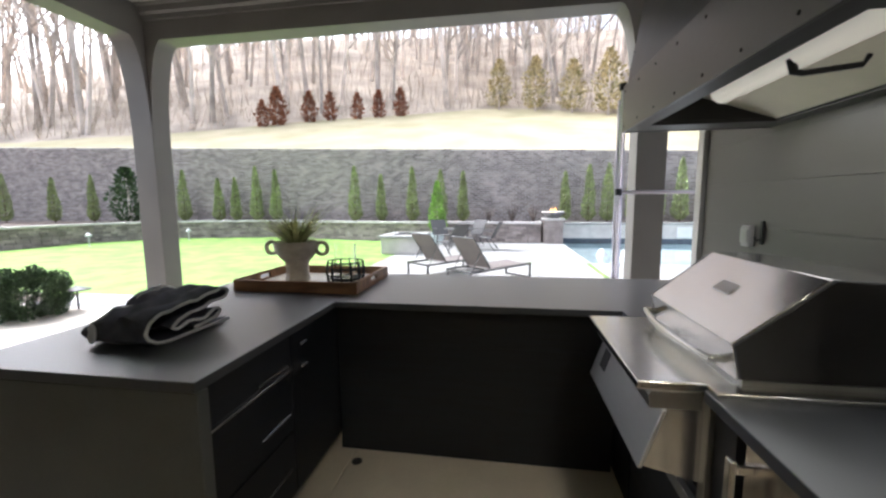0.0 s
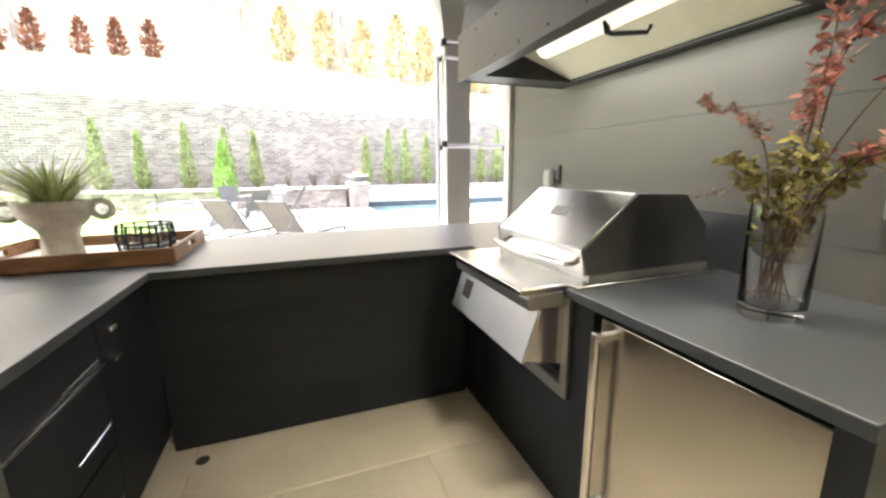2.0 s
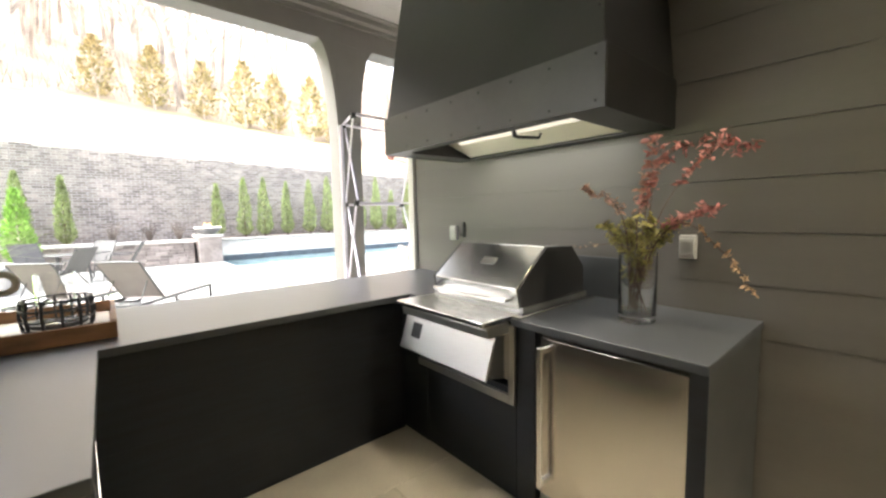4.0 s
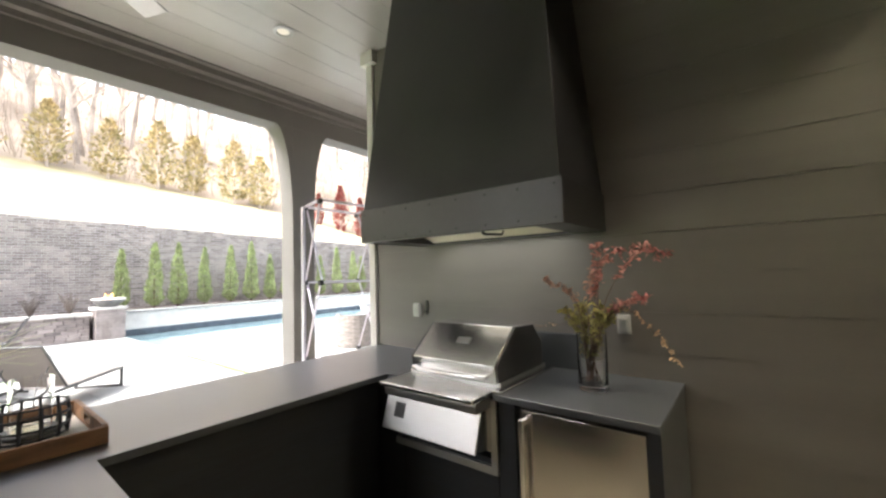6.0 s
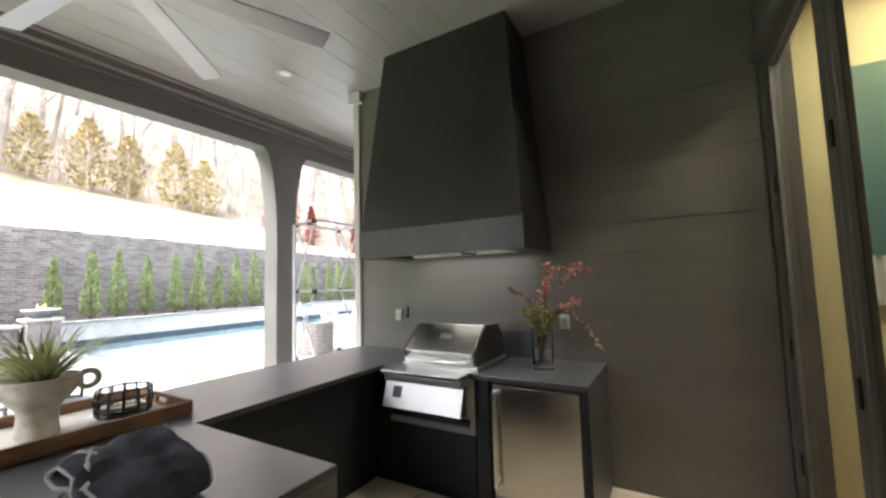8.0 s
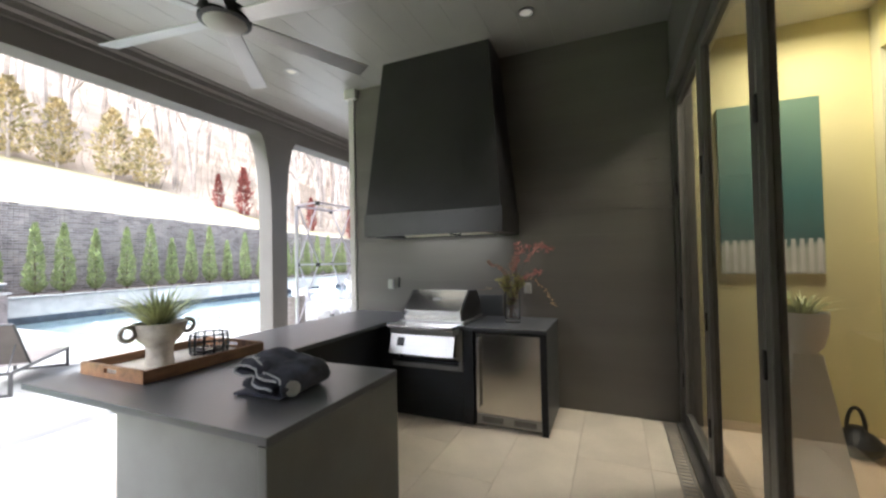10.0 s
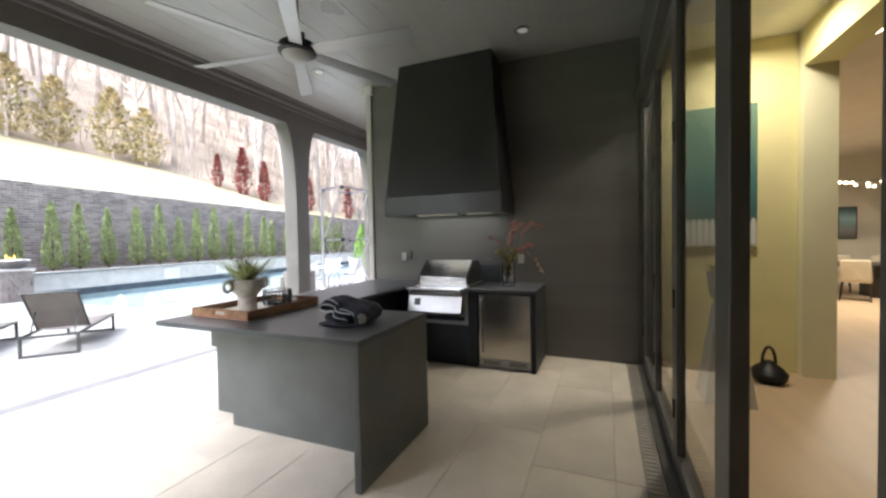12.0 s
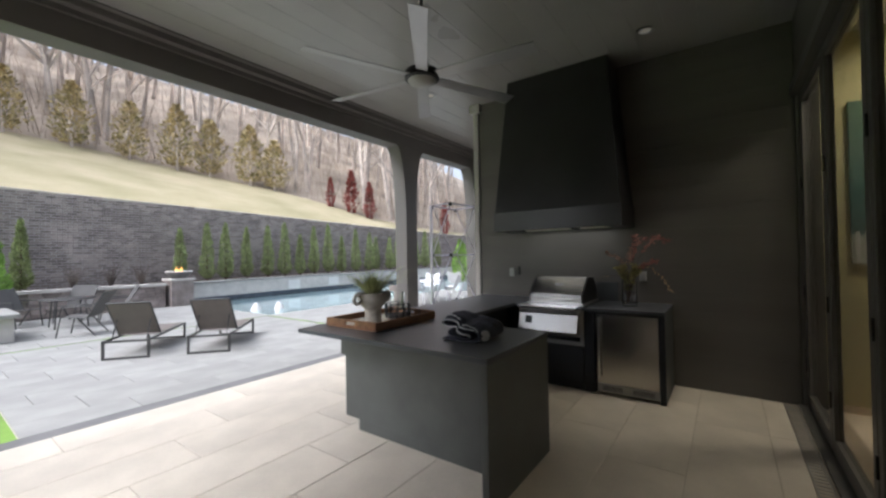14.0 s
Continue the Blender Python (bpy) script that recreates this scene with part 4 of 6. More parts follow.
def grass_tuft(c, n, tall, spread, seed, width=0.008):
    r, gg = random.Random(seed), Geo()
    for _ in range(n):
        a, lean, h = r.uniform(0, 6.283), r.random() ** 0.7 * spread, tall * r.uniform(0.6, 1.1)
        p0 = Vector((c[0] + math.cos(a) * r.random() * 0.05, c[1] + math.sin(a) * r.random() * 0.05, c[2]))
        out, sidev = Vector((math.cos(a), math.sin(a), 0)), Vector((-math.sin(a), math.cos(a), 0))
        droop, vs = r.uniform(0.1, 0.6), []
        for k in range(6):
            t = k / 5
            p = p0 + out * lean * t ** 1.3 + Vector((0, 0, h * (t - droop * t ** 3)))
            w = width * (1 - t ** 2) * (0.6 + 0.4 * math.sin(math.pi * min(1, t * 2)))
            vs += [p - sidev * w + out * 0.002, p + sidev * w]
        gg.add(vs, [(2 * k, 2 * k + 1, 2 * k + 3, 2 * k + 2) for k in range(5)])
    return gg


part("leaves", grass_tuft((PC[0], PC[1], PC[2] + 0.225), 180, 0.33, 0.42, 11, 0.009), M["leaf"], pot, "arching green grass blades")

BC = (-0.865, 2.645, TZ + 0.018)
bas = thing("wire_basket", BC, "round dark metal basket candle holder on the tray", "candle holder")
for z, rad in ((0.01, 0.116), (0.05, 0.122), (0.095, 0.122), (0.132, 0.116)):
    part("hoop", Geo().ring((BC[0], BC[1], BC[2] + z), rad, 0.0045, 36, 6), M["gunmetal"], bas, smooth=True)
for k in range(12):
    a = 2 * math.pi * (k + 0.3) / 12
    part("upright", Geo().tube([(BC[0] + rad * math.cos(a), BC[1] + rad * math.sin(a), BC[2] + z) for z, rad in ((0.002, 0.114), (0.07, 0.123), (0.138, 0.115))], 0.0065, 6), M["gunmetal"], bas)
part("dish", Geo().lathe([(0.0, 0.012), (0.09, 0.012), (0.1, 0.018), (0.1, 0.03), (0.0, 0.03)], BC, 28), M["dish"], bas, "grey slate dish")
part("glass_cup", Geo().lathe([(0.066, 0.031), (0.07, 0.245), (0.067, 0.245), (0.063, 0.036)], BC, 24), M["glass"], bas, "clear glass hurricane cup", smooth=True)

# folded cloth: one thick sheet folded to and fro, with a pale hem along its edge
tw = thing("folded_towel", (-1.28, 1.6, TOP), "navy folded towel with pale hems lying on the worktop", "towel")
FOLD = [(1.78, 0.012), (1.66, 0.012), (1.52, 0.012), (1.44, 0.014), (1.408, 0.035), (1.4, 0.07), (1.415, 0.105), (1.47, 0.125), (1.58, 0.135), (1.68, 0.15), (1.75, 0.158), (1.785, 0.14), (1.77, 0.115), (1.69, 0.1), (1.6, 0.094),
        (1.53, 0.085), (1.5, 0.067), (1.53, 0.05), (1.6, 0.056), (1.67, 0.072), (1.725, 0.074), (1.738, 0.055), (1.7, 0.04), (1.6, 0.032)]


def fold_at(u, w):
    """Along the fold profile (u) and across the cloth (w)."""
    k = u * (len(FOLD) - 1)
    i = min(len(FOLD) - 2, int(k))
    y = FOLD[i][0] + (FOLD[i + 1][0] - FOLD[i][0]) * (k - i)
    z = FOLD[i][1] + (FOLD[i + 1][1] - FOLD[i][1]) * (k - i)
    x = -1.085 - 0.3 * w
    y += 0.05 * w * (0.5 - (y - 1.4) / 0.38) * 1.6 + 0.03 * (1 - w) * (y - 1.6) - 0.02 * w
    z = z * (1 - 0.3 * w * (1 if y < 1.6 else 0.35)) + (0.026 * noise.noise(Vector((x * 15, y * 13, u * 6))) + 0.02 * math.sin(w * 3.1) * (1 if z > 0.1 else 0)) * min(1, z / 0.06)
    x += 0.05 * noise.noise(Vector((y * 8, z * 20, 4.0))) * w + 0.07 * (y - 1.6) * (1 - w)
    return Vector((x, y, TOP + max(z, 0.008)))


ly = part("cloth", Geo().grid(70, 26, lambda u, w: tuple(fold_at(u, w))), M["cloth"], tw, smooth=True)
so = ly.modifiers.new("thickness", "SOLIDIFY")
so.thickness, so.offset = 0.011, 0.0
part("hem", Geo().tube([fold_at(k / 60, 0.0) + Vector((0.003, 0, 0)) for k in range(61)], 0.0068, 6), M["hem"], tw, "pale stitched hem", smooth=True)
part("hem", Geo().tube([fold_at(0.3 + 0.4 * k / 40, 1.0) - Vector((0.002, 0, 0)) for k in range(41)], 0.006, 6), M["hem"], tw, "pale stitched hem", smooth=True)
for u0, u1, w0, w1 in ((0.4, 0.52, 0.72, 1.0), (0.34, 0.5, 0.94, 0.55), (0.27, 0.38, 1.0, 0.86)):
    part("hem", Geo().tube([fold_at(u0 + (u1 - u0) * k / 24, w0 + (w1 - w0) * k / 24) + Vector((0, 0, 0.007)) for k in range(25)], 0.005, 6), M["hem"], tw, "pale stitched hem", smooth=True)
ep = fold_at(5 / 23, 0.8)
part("emblem", Geo().tube([ep + Vector((0, -0.004, 0)), ep + Vector((-0.003, -0.011, 0.001))], 0.036, 20), M["hem"], tw, "round pale emblem")

# vase with autumn branches
VC = (1.1, 0.952, TOP + 0.001)
vase = thing("glass_vase", VC, "clear glass cylinder vase of red autumn branches", "vase")
vs = part("glass", Geo().lathe([(0.0, 0), (0.07, 0), (0.076, 0.006), (0.078, 0.03), (0.078, 0.308), (0.0755, 0.31), (0.073, 0.308), (0.072, 0.04), (0.066, 0.032), (0.0, 0.03)], VC, 36), M["glass"], vase, "clear glass with a thick base", smooth=True)
r = random.Random(21)


def leafy(gg, p, d, size, rr):
    """One folded leaf at p along d."""
    d = d.normalized()
    sd2 = d.cross(Vector((rr.uniform(-1, 1), rr.uniform(-1, 1), rr.uniform(-1, 1)))).normalized()
    nn = d.cross(sd2)
    w = size * rr.uniform(0.16, 0.28)
    gg.add([p, p + d * size * 0.3 + sd2 * w * 0.85 + nn * size * 0.08, p + d * size * 0.65 + sd2 * w * 0.8 + nn * size * 0.1, p + d * size, p + d * size * 0.65 - sd2 * w * 0.8 + nn * size * 0.1, p + d * size * 0.3 - sd2 * w * 0.85 + nn * size * 0.08, p + d * size * 0.5],
           [(0, 1, 6), (1, 2, 6), (2, 3, 6), (3, 4, 6), (4, 5, 6), (5, 0, 6)])


# each branch: the bend it takes past the rim, its way on, its leaves, where they begin, how thick they hang
BRANCHES = [
    ([(1.08, 0.93, 1.3), (1.04, 0.89, 1.5), (1.01, 0.86, 1.71)], "red_leaf", 0.62, 9),
    ([(1.1, 0.92, 1.32), (1.06, 0.86, 1.6), (1.08, 0.72, 1.67), (1.12, 0.57, 1.63)], "red_leaf", 0.55, 9),
    ([(1.1, 0.9, 1.3), (1.16, 0.82, 1.52), (1.2, 0.7, 1.66)], "red_leaf", 0.7, 6),
    ([(1.07, 0.99, 1.3), (1.06, 1.05, 1.45), (1.04, 1.17, 1.52)], "pink_leaf", 0.6, 7),
    ([(1.12, 0.97, 1.32), (1.12, 0.95, 1.45), (1.1, 0.92, 1.56)], "pink_leaf", 0.6, 6),
    ([(1.13, 0.9, 1.28), (1.14, 0.8, 1.38), (1.14, 0.69, 1.41)], "red_leaf", 0.5, 11),
    ([(1.12, 0.89, 1.27), (1.13, 0.78, 1.36), (1.13, 0.68, 1.28), (1.14, 0.6, 1.19), (1.15, 0.555, 1.1)], "pale_leaf", 0.45, 12),
    ([(1.07, 1.0, 1.24), (1.05, 1.03, 1.3), (1.02, 1.07, 1.36)], "gold_leaf", 0.2, 9),
    ([(1.14, 1.0, 1.24), (1.17, 1.01, 1.3), (1.19, 1.03, 1.37)], "gold_leaf", 0.2, 9),
    ([(1.08, 0.93, 1.24), (1.06, 0.9, 1.31), (1.04, 0.88, 1.37)], "gold_leaf", 0.2, 9),
    ([(1.14, 0.91, 1.24), (1.16, 0.87, 1.3), (1.18, 0.85, 1.36)], "gold_leaf", 0.2, 8),
    ([(1.14, 1.02, 1.25), (1.18, 1.15, 1.25), (1.21, 1.31, 1.22)], "pale_leaf", 0.8, 3),
]
for way, kind, start, thick in BRANCHES:
    foot = Vector((VC[0] + r.uniform(-0.035, 0.035), VC[1] + r.uniform(-0.035, 0.035), TOP + 0.036))
    knots = [foot] + [Vector(p) for p in way]
    path = []
    for k in range(17):
        u = k / 16 * (len(knots) - 1)
        i = min(len(knots) - 2, int(u))
        t = u - i
        p0, p1, p2, p3 = knots[max(0, i - 1)], knots[i], knots[i + 1], knots[min(len(knots) - 1, i + 2)]
        path.append((p1 * 2 + (p2 - p0) * t + (p0 * 2 - p1 * 5 + p2 * 4 - p3) * t * t + (p1 * 3 - p0 - p2 * 3 + p3) * t ** 3) * 0.5)
    br = part("branch", Geo().tube(path, [0.0035 - 0.0024 * k / 16 for k in range(17)], 6), M["twig"], vase, smooth=True)
    tg, lg = Geo(), Geo()
    for k in range(int(16 * start), 17):
        for _ in range(2 if kind == "pale_leaf" else 4):
            a = path[k] + Vector((r.uniform(-1, 1), r.uniform(-1, 1), r.uniform(-1, 1))) * 0.006
            b = a + Vector((r.uniform(-1, 1), r.uniform(-1, 1), r.uniform(-0.6, 0.8))) * r.uniform(0.012, 0.025 if kind == "pale_leaf" else 0.06)
            tg.tube([a, b], [0.0016, 0.0007], 4)
            for _ in range(thick // 2):
                leafy(lg, a.lerp(b, r.uniform(0.2, 1.0)), Vector((r.uniform(-1, 1), r.uniform(-1, 1), r.uniform(-0.9, 0.6))), r.uniform(0.014, 0.038) * (0.65 if kind == "pale_leaf" else 1.0), r)
    if kind == "gold_leaf":
        for _ in range(16):
            q = path[r.randint(3, 6)]
            c = Vector((VC[0], VC[1], 0))
            out = Vector((q.x, q.y, 0)) - c
            q = Vector((c.x + max(-0.045, min(0.045, out.x)), c.y + max(-0.045, min(0.045, out.y)), min(q.z, 1.2)))
            leafy(lg, q, Vector((-out.x * 8 + r.uniform(-0.4, 0.4), -out.y * 8 + r.uniform(-0.4, 0.4), r.uniform(-0.8, 0.8))), r.uniform(0.025, 0.04), r)
    part("twig_spray", tg, M["twig"], br)["kind"] = "stuff"
    part("leaves", lg, M[kind], br, {"red_leaf": "papery red autumn leaves", "pink_leaf": "dusty pink autumn leaves", "pale_leaf": "pale papery seed leaves", "gold_leaf": "olive-gold leaves"}[kind])["kind"] = "stuff"

# outlets
for y, z in ((2.56, 1.203), (0.87, 1.175)):
    o = thing("outlet", (WX, y, z), "white weatherproof wall outlet", "outlet", "grill wall outlets")
    part("box", Geo().box(WX - 0.028, WX - 0.001, y - 0.038, y + 0.038, z, z + 0.115), M["outlet"], o, bevel=0.006)
    part("cover", Geo().box(WX - 0.036, WX - 0.0285, y - 0.033, y + 0.033, z + 0.02, z + 0.1), M["outlet"], o, bevel=0.004)
    part("window", Geo().box(WX - 0.038, WX - 0.0365, y - 0.018, y + 0.018, z + 0.04, z + 0.08), M["steel_dull"], o)

hk = thing("wall_hook", (WX, 2.455, 1.23), "slim dark metal utensil hook beside the outlet", "hook")
part("plate", Geo().box(WX - 0.012, WX - 0.001, 2.445, 2.465, 1.225, 1.345), M["iron"], hk, bevel=0.002)
part("peg", Geo().tube([(WX - 0.01, 2.455, 1.25), (WX - 0.035, 2.455, 1.245), (WX - 0.04, 2.455, 1.265)], 0.005, 8), M["iron"], hk, smooth=True)

# ceiling fan
FC = (-1.2, 2.03)
fan = thing("ceiling_fan", (*FC, CEIL), "six-blade ceiling fan with grey blades and black motor", "ceiling fan")
part("canopy", Geo().lathe([(0.0, -0.06), (0.04, -0.06), (0.075, -0.03), (0.08, -0.009), (0.0, -0.009)], (*FC, CEIL), 24), M["iron"], fan, smooth=True)
part("downrod", Geo().cyl((*FC, 3.04), (*FC, CEIL - 0.055), 0.016, None, 14), M["steel_dull"], fan, smooth=True)
hub = part("motor", Geo().lathe([(0.0, 0.09), (0.03, 0.09), (0.04, 0.05), (0.13, 0.045), (0.14, 0.03), (0.14, -0.02), (0.12, -0.03), (0.0, -0.03)], (*FC, 2.97), 32), M["iron"], fan, "black motor housing", smooth=True)
part("bracket", Geo().box(FC[0] - 0.05, FC[0] - 0.025, FC[1] - 0.03, FC[1] + 0.03, 3.015, 3.12).box(FC[0] + 0.025, FC[0] + 0.05, FC[1] - 0.03, FC[1] + 0.03, 3.015, 3.12), M["iron"], hub)
part("lens", Geo().lathe([(0.0, -0.075), (0.06, -0.07), (0.1, -0.05), (0.115, -0.03), (0.0, -0.03)], (*FC, 2.97), 28), M["outlet"], fan, "frosted light lens", smooth=True)
for k in range(6):
    a = radians(97.5 + 60 * k)
    bl = Geo().hexa([(0.1, -0.045, 0.006), (0.93, -0.06, 0.01), (0.93, 0.06, -0.02), (0.1, 0.045, -0.014)], [(0.1, -0.045, 0.014), (0.93, -0.06, 0.018), (0.93, 0.06, -0.012), (0.1, 0.045, -0.006)])
    bl.v = [tuple(Matrix.Translation((*FC, 2.965)) @ Matrix.Rotation(a, 4, "Z") @ Vector(p)) for p in bl.v]
    part("blade", bl, M["steel_dull"], fan, "long grey blade", bevel=0.003)

# folding display frame: two lattice sides joined by rails
pf = thing("display_frame", (1.4, 3.5, 0), "folding pale aluminium lattice display frame", "display frame")
SIDES = (((1.11, 3.72), (0.99, 3.29)), ((1.76, 3.72), (1.66, 3.29)))
zs = [0.03, 0.78, 1.52, 2.26]
for back_p, front_p in SIDES:
    for j in range(3):
        part("strut", Geo().tube([(*back_p, zs[j]), (*front_p, zs[j + 1])], 0.009, 8), M["pole"], pf)
        part("strut", Geo().tube([(front_p[0] + 0.02, front_p[1], zs[j]), (back_p[0] + 0.02, back_p[1], zs[j + 1])], 0.009, 8), M["pole"], pf)
    for p in (back_p, front_p):
        for z in zs:
            part("node", Geo().box(p[0] - 0.02, p[0] + 0.02, p[1] - 0.02, p[1] + 0.02, z - 0.024, z + 0.024), M["plastic_dark"], pf, "dark hub", bevel=0.004)
part("side_rail", Geo().box(1.075, 1.1, 3.7, 3.74, 0.0, 2.27), M["pole"], pf, "flat pale side rail", bevel=0.002)
for a, b in zip(*SIDES):
    for z, rr3 in ((2.275, 0.013), (1.52, 0.009)):
        part("rail", Geo().tube([(*a, z), (*b, z)], rr3, 8), M["pole"], pf)
for back_p, front_p in SIDES:
    part("top_rail", Geo().tube([(*back_p, 2.275), (*front_p, 2.275)], 0.012, 8), M["pole"], pf)

# ---- rooms behind the doors: things ----
art = thing("canvas_painting", (1.7, -1.3, 1.37), "large abstract sea-green canvas on the yellow wall", "painting")
part("canvas", Geo().box(1.68, 1.718, -1.67, -0.92, 1.37, 2.93), M["canvas"], art, bevel=0.003)
for k in range(12):
    y = -1.65 + k * 0.061
    part("stripe", Geo().box(1.676, 1.68, y, y + 0.03, 1.39, 1.68), M["white"], art, "pale painted stripe")
ped = thing("pedestal", (0.675, -1.15, 0), "tapered white square pedestal", "pedestal")
part("body", Geo().hexa([(0.485, -1.34, 0.001), (0.865, -1.34, 0.001), (0.865, -0.96, 0.001), (0.485, -0.96, 0.001)], [(0.595, -1.23, 0.885), (0.755, -1.23, 0.885), (0.755, -1.07, 0.885), (0.595, -1.07, 0.885)]), M["white"], ped, bevel=0.005)
pb = thing("bowl_planter", (0.675, -1.15, 0.885), "white bowl planter with green leaves", "plant pot")
part("bowl", Geo().lathe([(0.0, 0.001), (0.07, 0.001), (0.108, 0.05), (0.132, 0.15), (0.14, 0.26), (0.142, 0.275), (0.13, 0.275), (0.122, 0.21), (0.0, 0.19)], (0.675, -1.15, 0.885), 32), M["white"], pb, smooth=True)
part("leaves", grass_tuft((0.675, -1.15, 1.1), 90, 0.24, 0.24, 5, 0.014), M["leaf"], pb)
bv = thing("loop_vase", (1.3, -1.66, 0), "black squat sculptural vase with a tall loop handle", "vase")
part("body", Geo().lathe([(0.0, 0.001), (0.1, 0.001), (0.15, 0.05), (0.16, 0.1), (0.11, 0.16), (0.05, 0.2), (0.04, 0.22), (0.0, 0.22)], (1.3, -1.66, 0), 28), M["iron"], bv, smooth=True)
part("handle", Geo().tube([(1.3, -1.66 + 0.055 * math.cos(math.pi * k / 12), 0.19 + 0.17 * math.sin(math.pi * k / 12)) for k in range(13)], 0.014, 8), M["iron"], bv, smooth=True)


def dining_chair(m):
    ob = thing("dining_chair", (0, 0, 0), "cream upholstered dining chair with dark legs", "chair", "dining chairs")
    part("seat", Geo().box(-0.25, 0.25, -0.25, 0.25, 0.4, 0.5), M["cream"], ob, bevel=0.03, local=True)
    part("backrest", Geo().hexa([(-0.26, 0.2, 0.44), (0.26, 0.2, 0.44), (0.26, 0.28, 0.44), (-0.26, 0.28, 0.44)], [(-0.23, 0.3, 0.9), (0.23, 0.3, 0.9), (0.23, 0.36, 0.9), (-0.23, 0.36, 0.9)]), M["cream"], ob, bevel=0.03, local=True)
    for x in (-0.2, 0.2):
        for y in (-0.2, 0.2):
            part("leg", Geo().cyl((x, y, 0.42), (x * 1.2, y * 1.2, 0.0), 0.02, 0.012, 8), M["darkwood"], ob, local=True)
    ob.matrix_basis = m
    return ob


ch = dining_chair(pose(7.8, -5.2, 0, 0, 0, 65))
for x, y, a in ((7.55, -5.95, 65), (7.3, -6.7, 65), (9.5, -5.6, 245), (9.3, -6.4, 245)):
    copy_thing(ch, pose(x, y, 0, 0, 0, a))
dt = thing("dining_table", (8.5, -6.2, 0), "dark wooden dining table", "table")
part("top", Geo().hexa([(7.55, -7.3, 0.71), (8.75, -7.7, 0.71), (9.45, -5.1, 0.71), (8.3, -4.75, 0.71)], [(7.55, -7.3, 0.76), (8.75, -7.7, 0.76), (9.45, -5.1, 0.76), (8.3, -4.75, 0.76)]), M["darkwood"], dt, bevel=0.01)
part("base", Geo().box(8.2, 8.8, -6.7, -5.7, 0, 0.71), M["darkwood"], dt, bevel=0.02)
CDX, CDY, CDZ = 8.5, -6.0, 2.6
cd = thing("chandelier", (CDX, CDY, 3.62), "gold chandelier with clustered lit glass globes", "chandelier")
part("rod", Geo().cyl((CDX, CDY, CDZ), (CDX, CDY, 3.61), 0.015, None, 8), M["steel_dull"], cd)
rr2 = random.Random(3)
for k in range(18):
    p = (CDX + rr2.uniform(-0.25, 0.25), CDY - 0.8 + 1.6 * k / 17, CDZ + rr2.uniform(-0.07, 0.07))
    bu = part("globe", Geo().lathe([(0.0, -0.035), (0.026, -0.024), (0.035, 0), (0.026, 0.024), (0.0, 0.035)], p, 10), M["lamp"], cd, "lit globe", smooth=True)
    part("arm", Geo().tube([(CDX, CDY, CDZ + 0.1), (p[0], p[1], p[2] + 0.033)], 0.006, 6), M["steel_dull"], bu)
pc = thing("framed_picture", (10.99, -6.42, 1.29), "framed blue landscape picture on the far wall", "picture")
part("frame", Geo().box(10.965, 10.998, -6.63, -6.21, 1.29, 2.2), M["darkwood"], pc, bevel=0.004)
part("print", Geo().box(10.96, 10.9645, -6.6, -6.24, 1.32, 2.17), M["canvas2"], pc)
for x, y in ((-0.4, -1.6), (3.32, -2.9), (2.03, -2.77)):
    o = thing("ceiling_light", (x, y, 3.61), "small recessed interior downlight, lit", "downlight", "interior downlights")
    part("lens", Geo().lathe([(0.0, -0.004), (0.06, -0.004), (0.07, 0.008)], (x, y, 3.61), 18), M["lamp"], o)

# ---- pool deck things ----
def rot2(p, a, o):
    c, s_ = math.cos(a), math.sin(a)
    return (o[0] + p[0] * c - p[1] * s_, o[1] + p[0] * s_ + p[1] * c, o[2] + p[2])


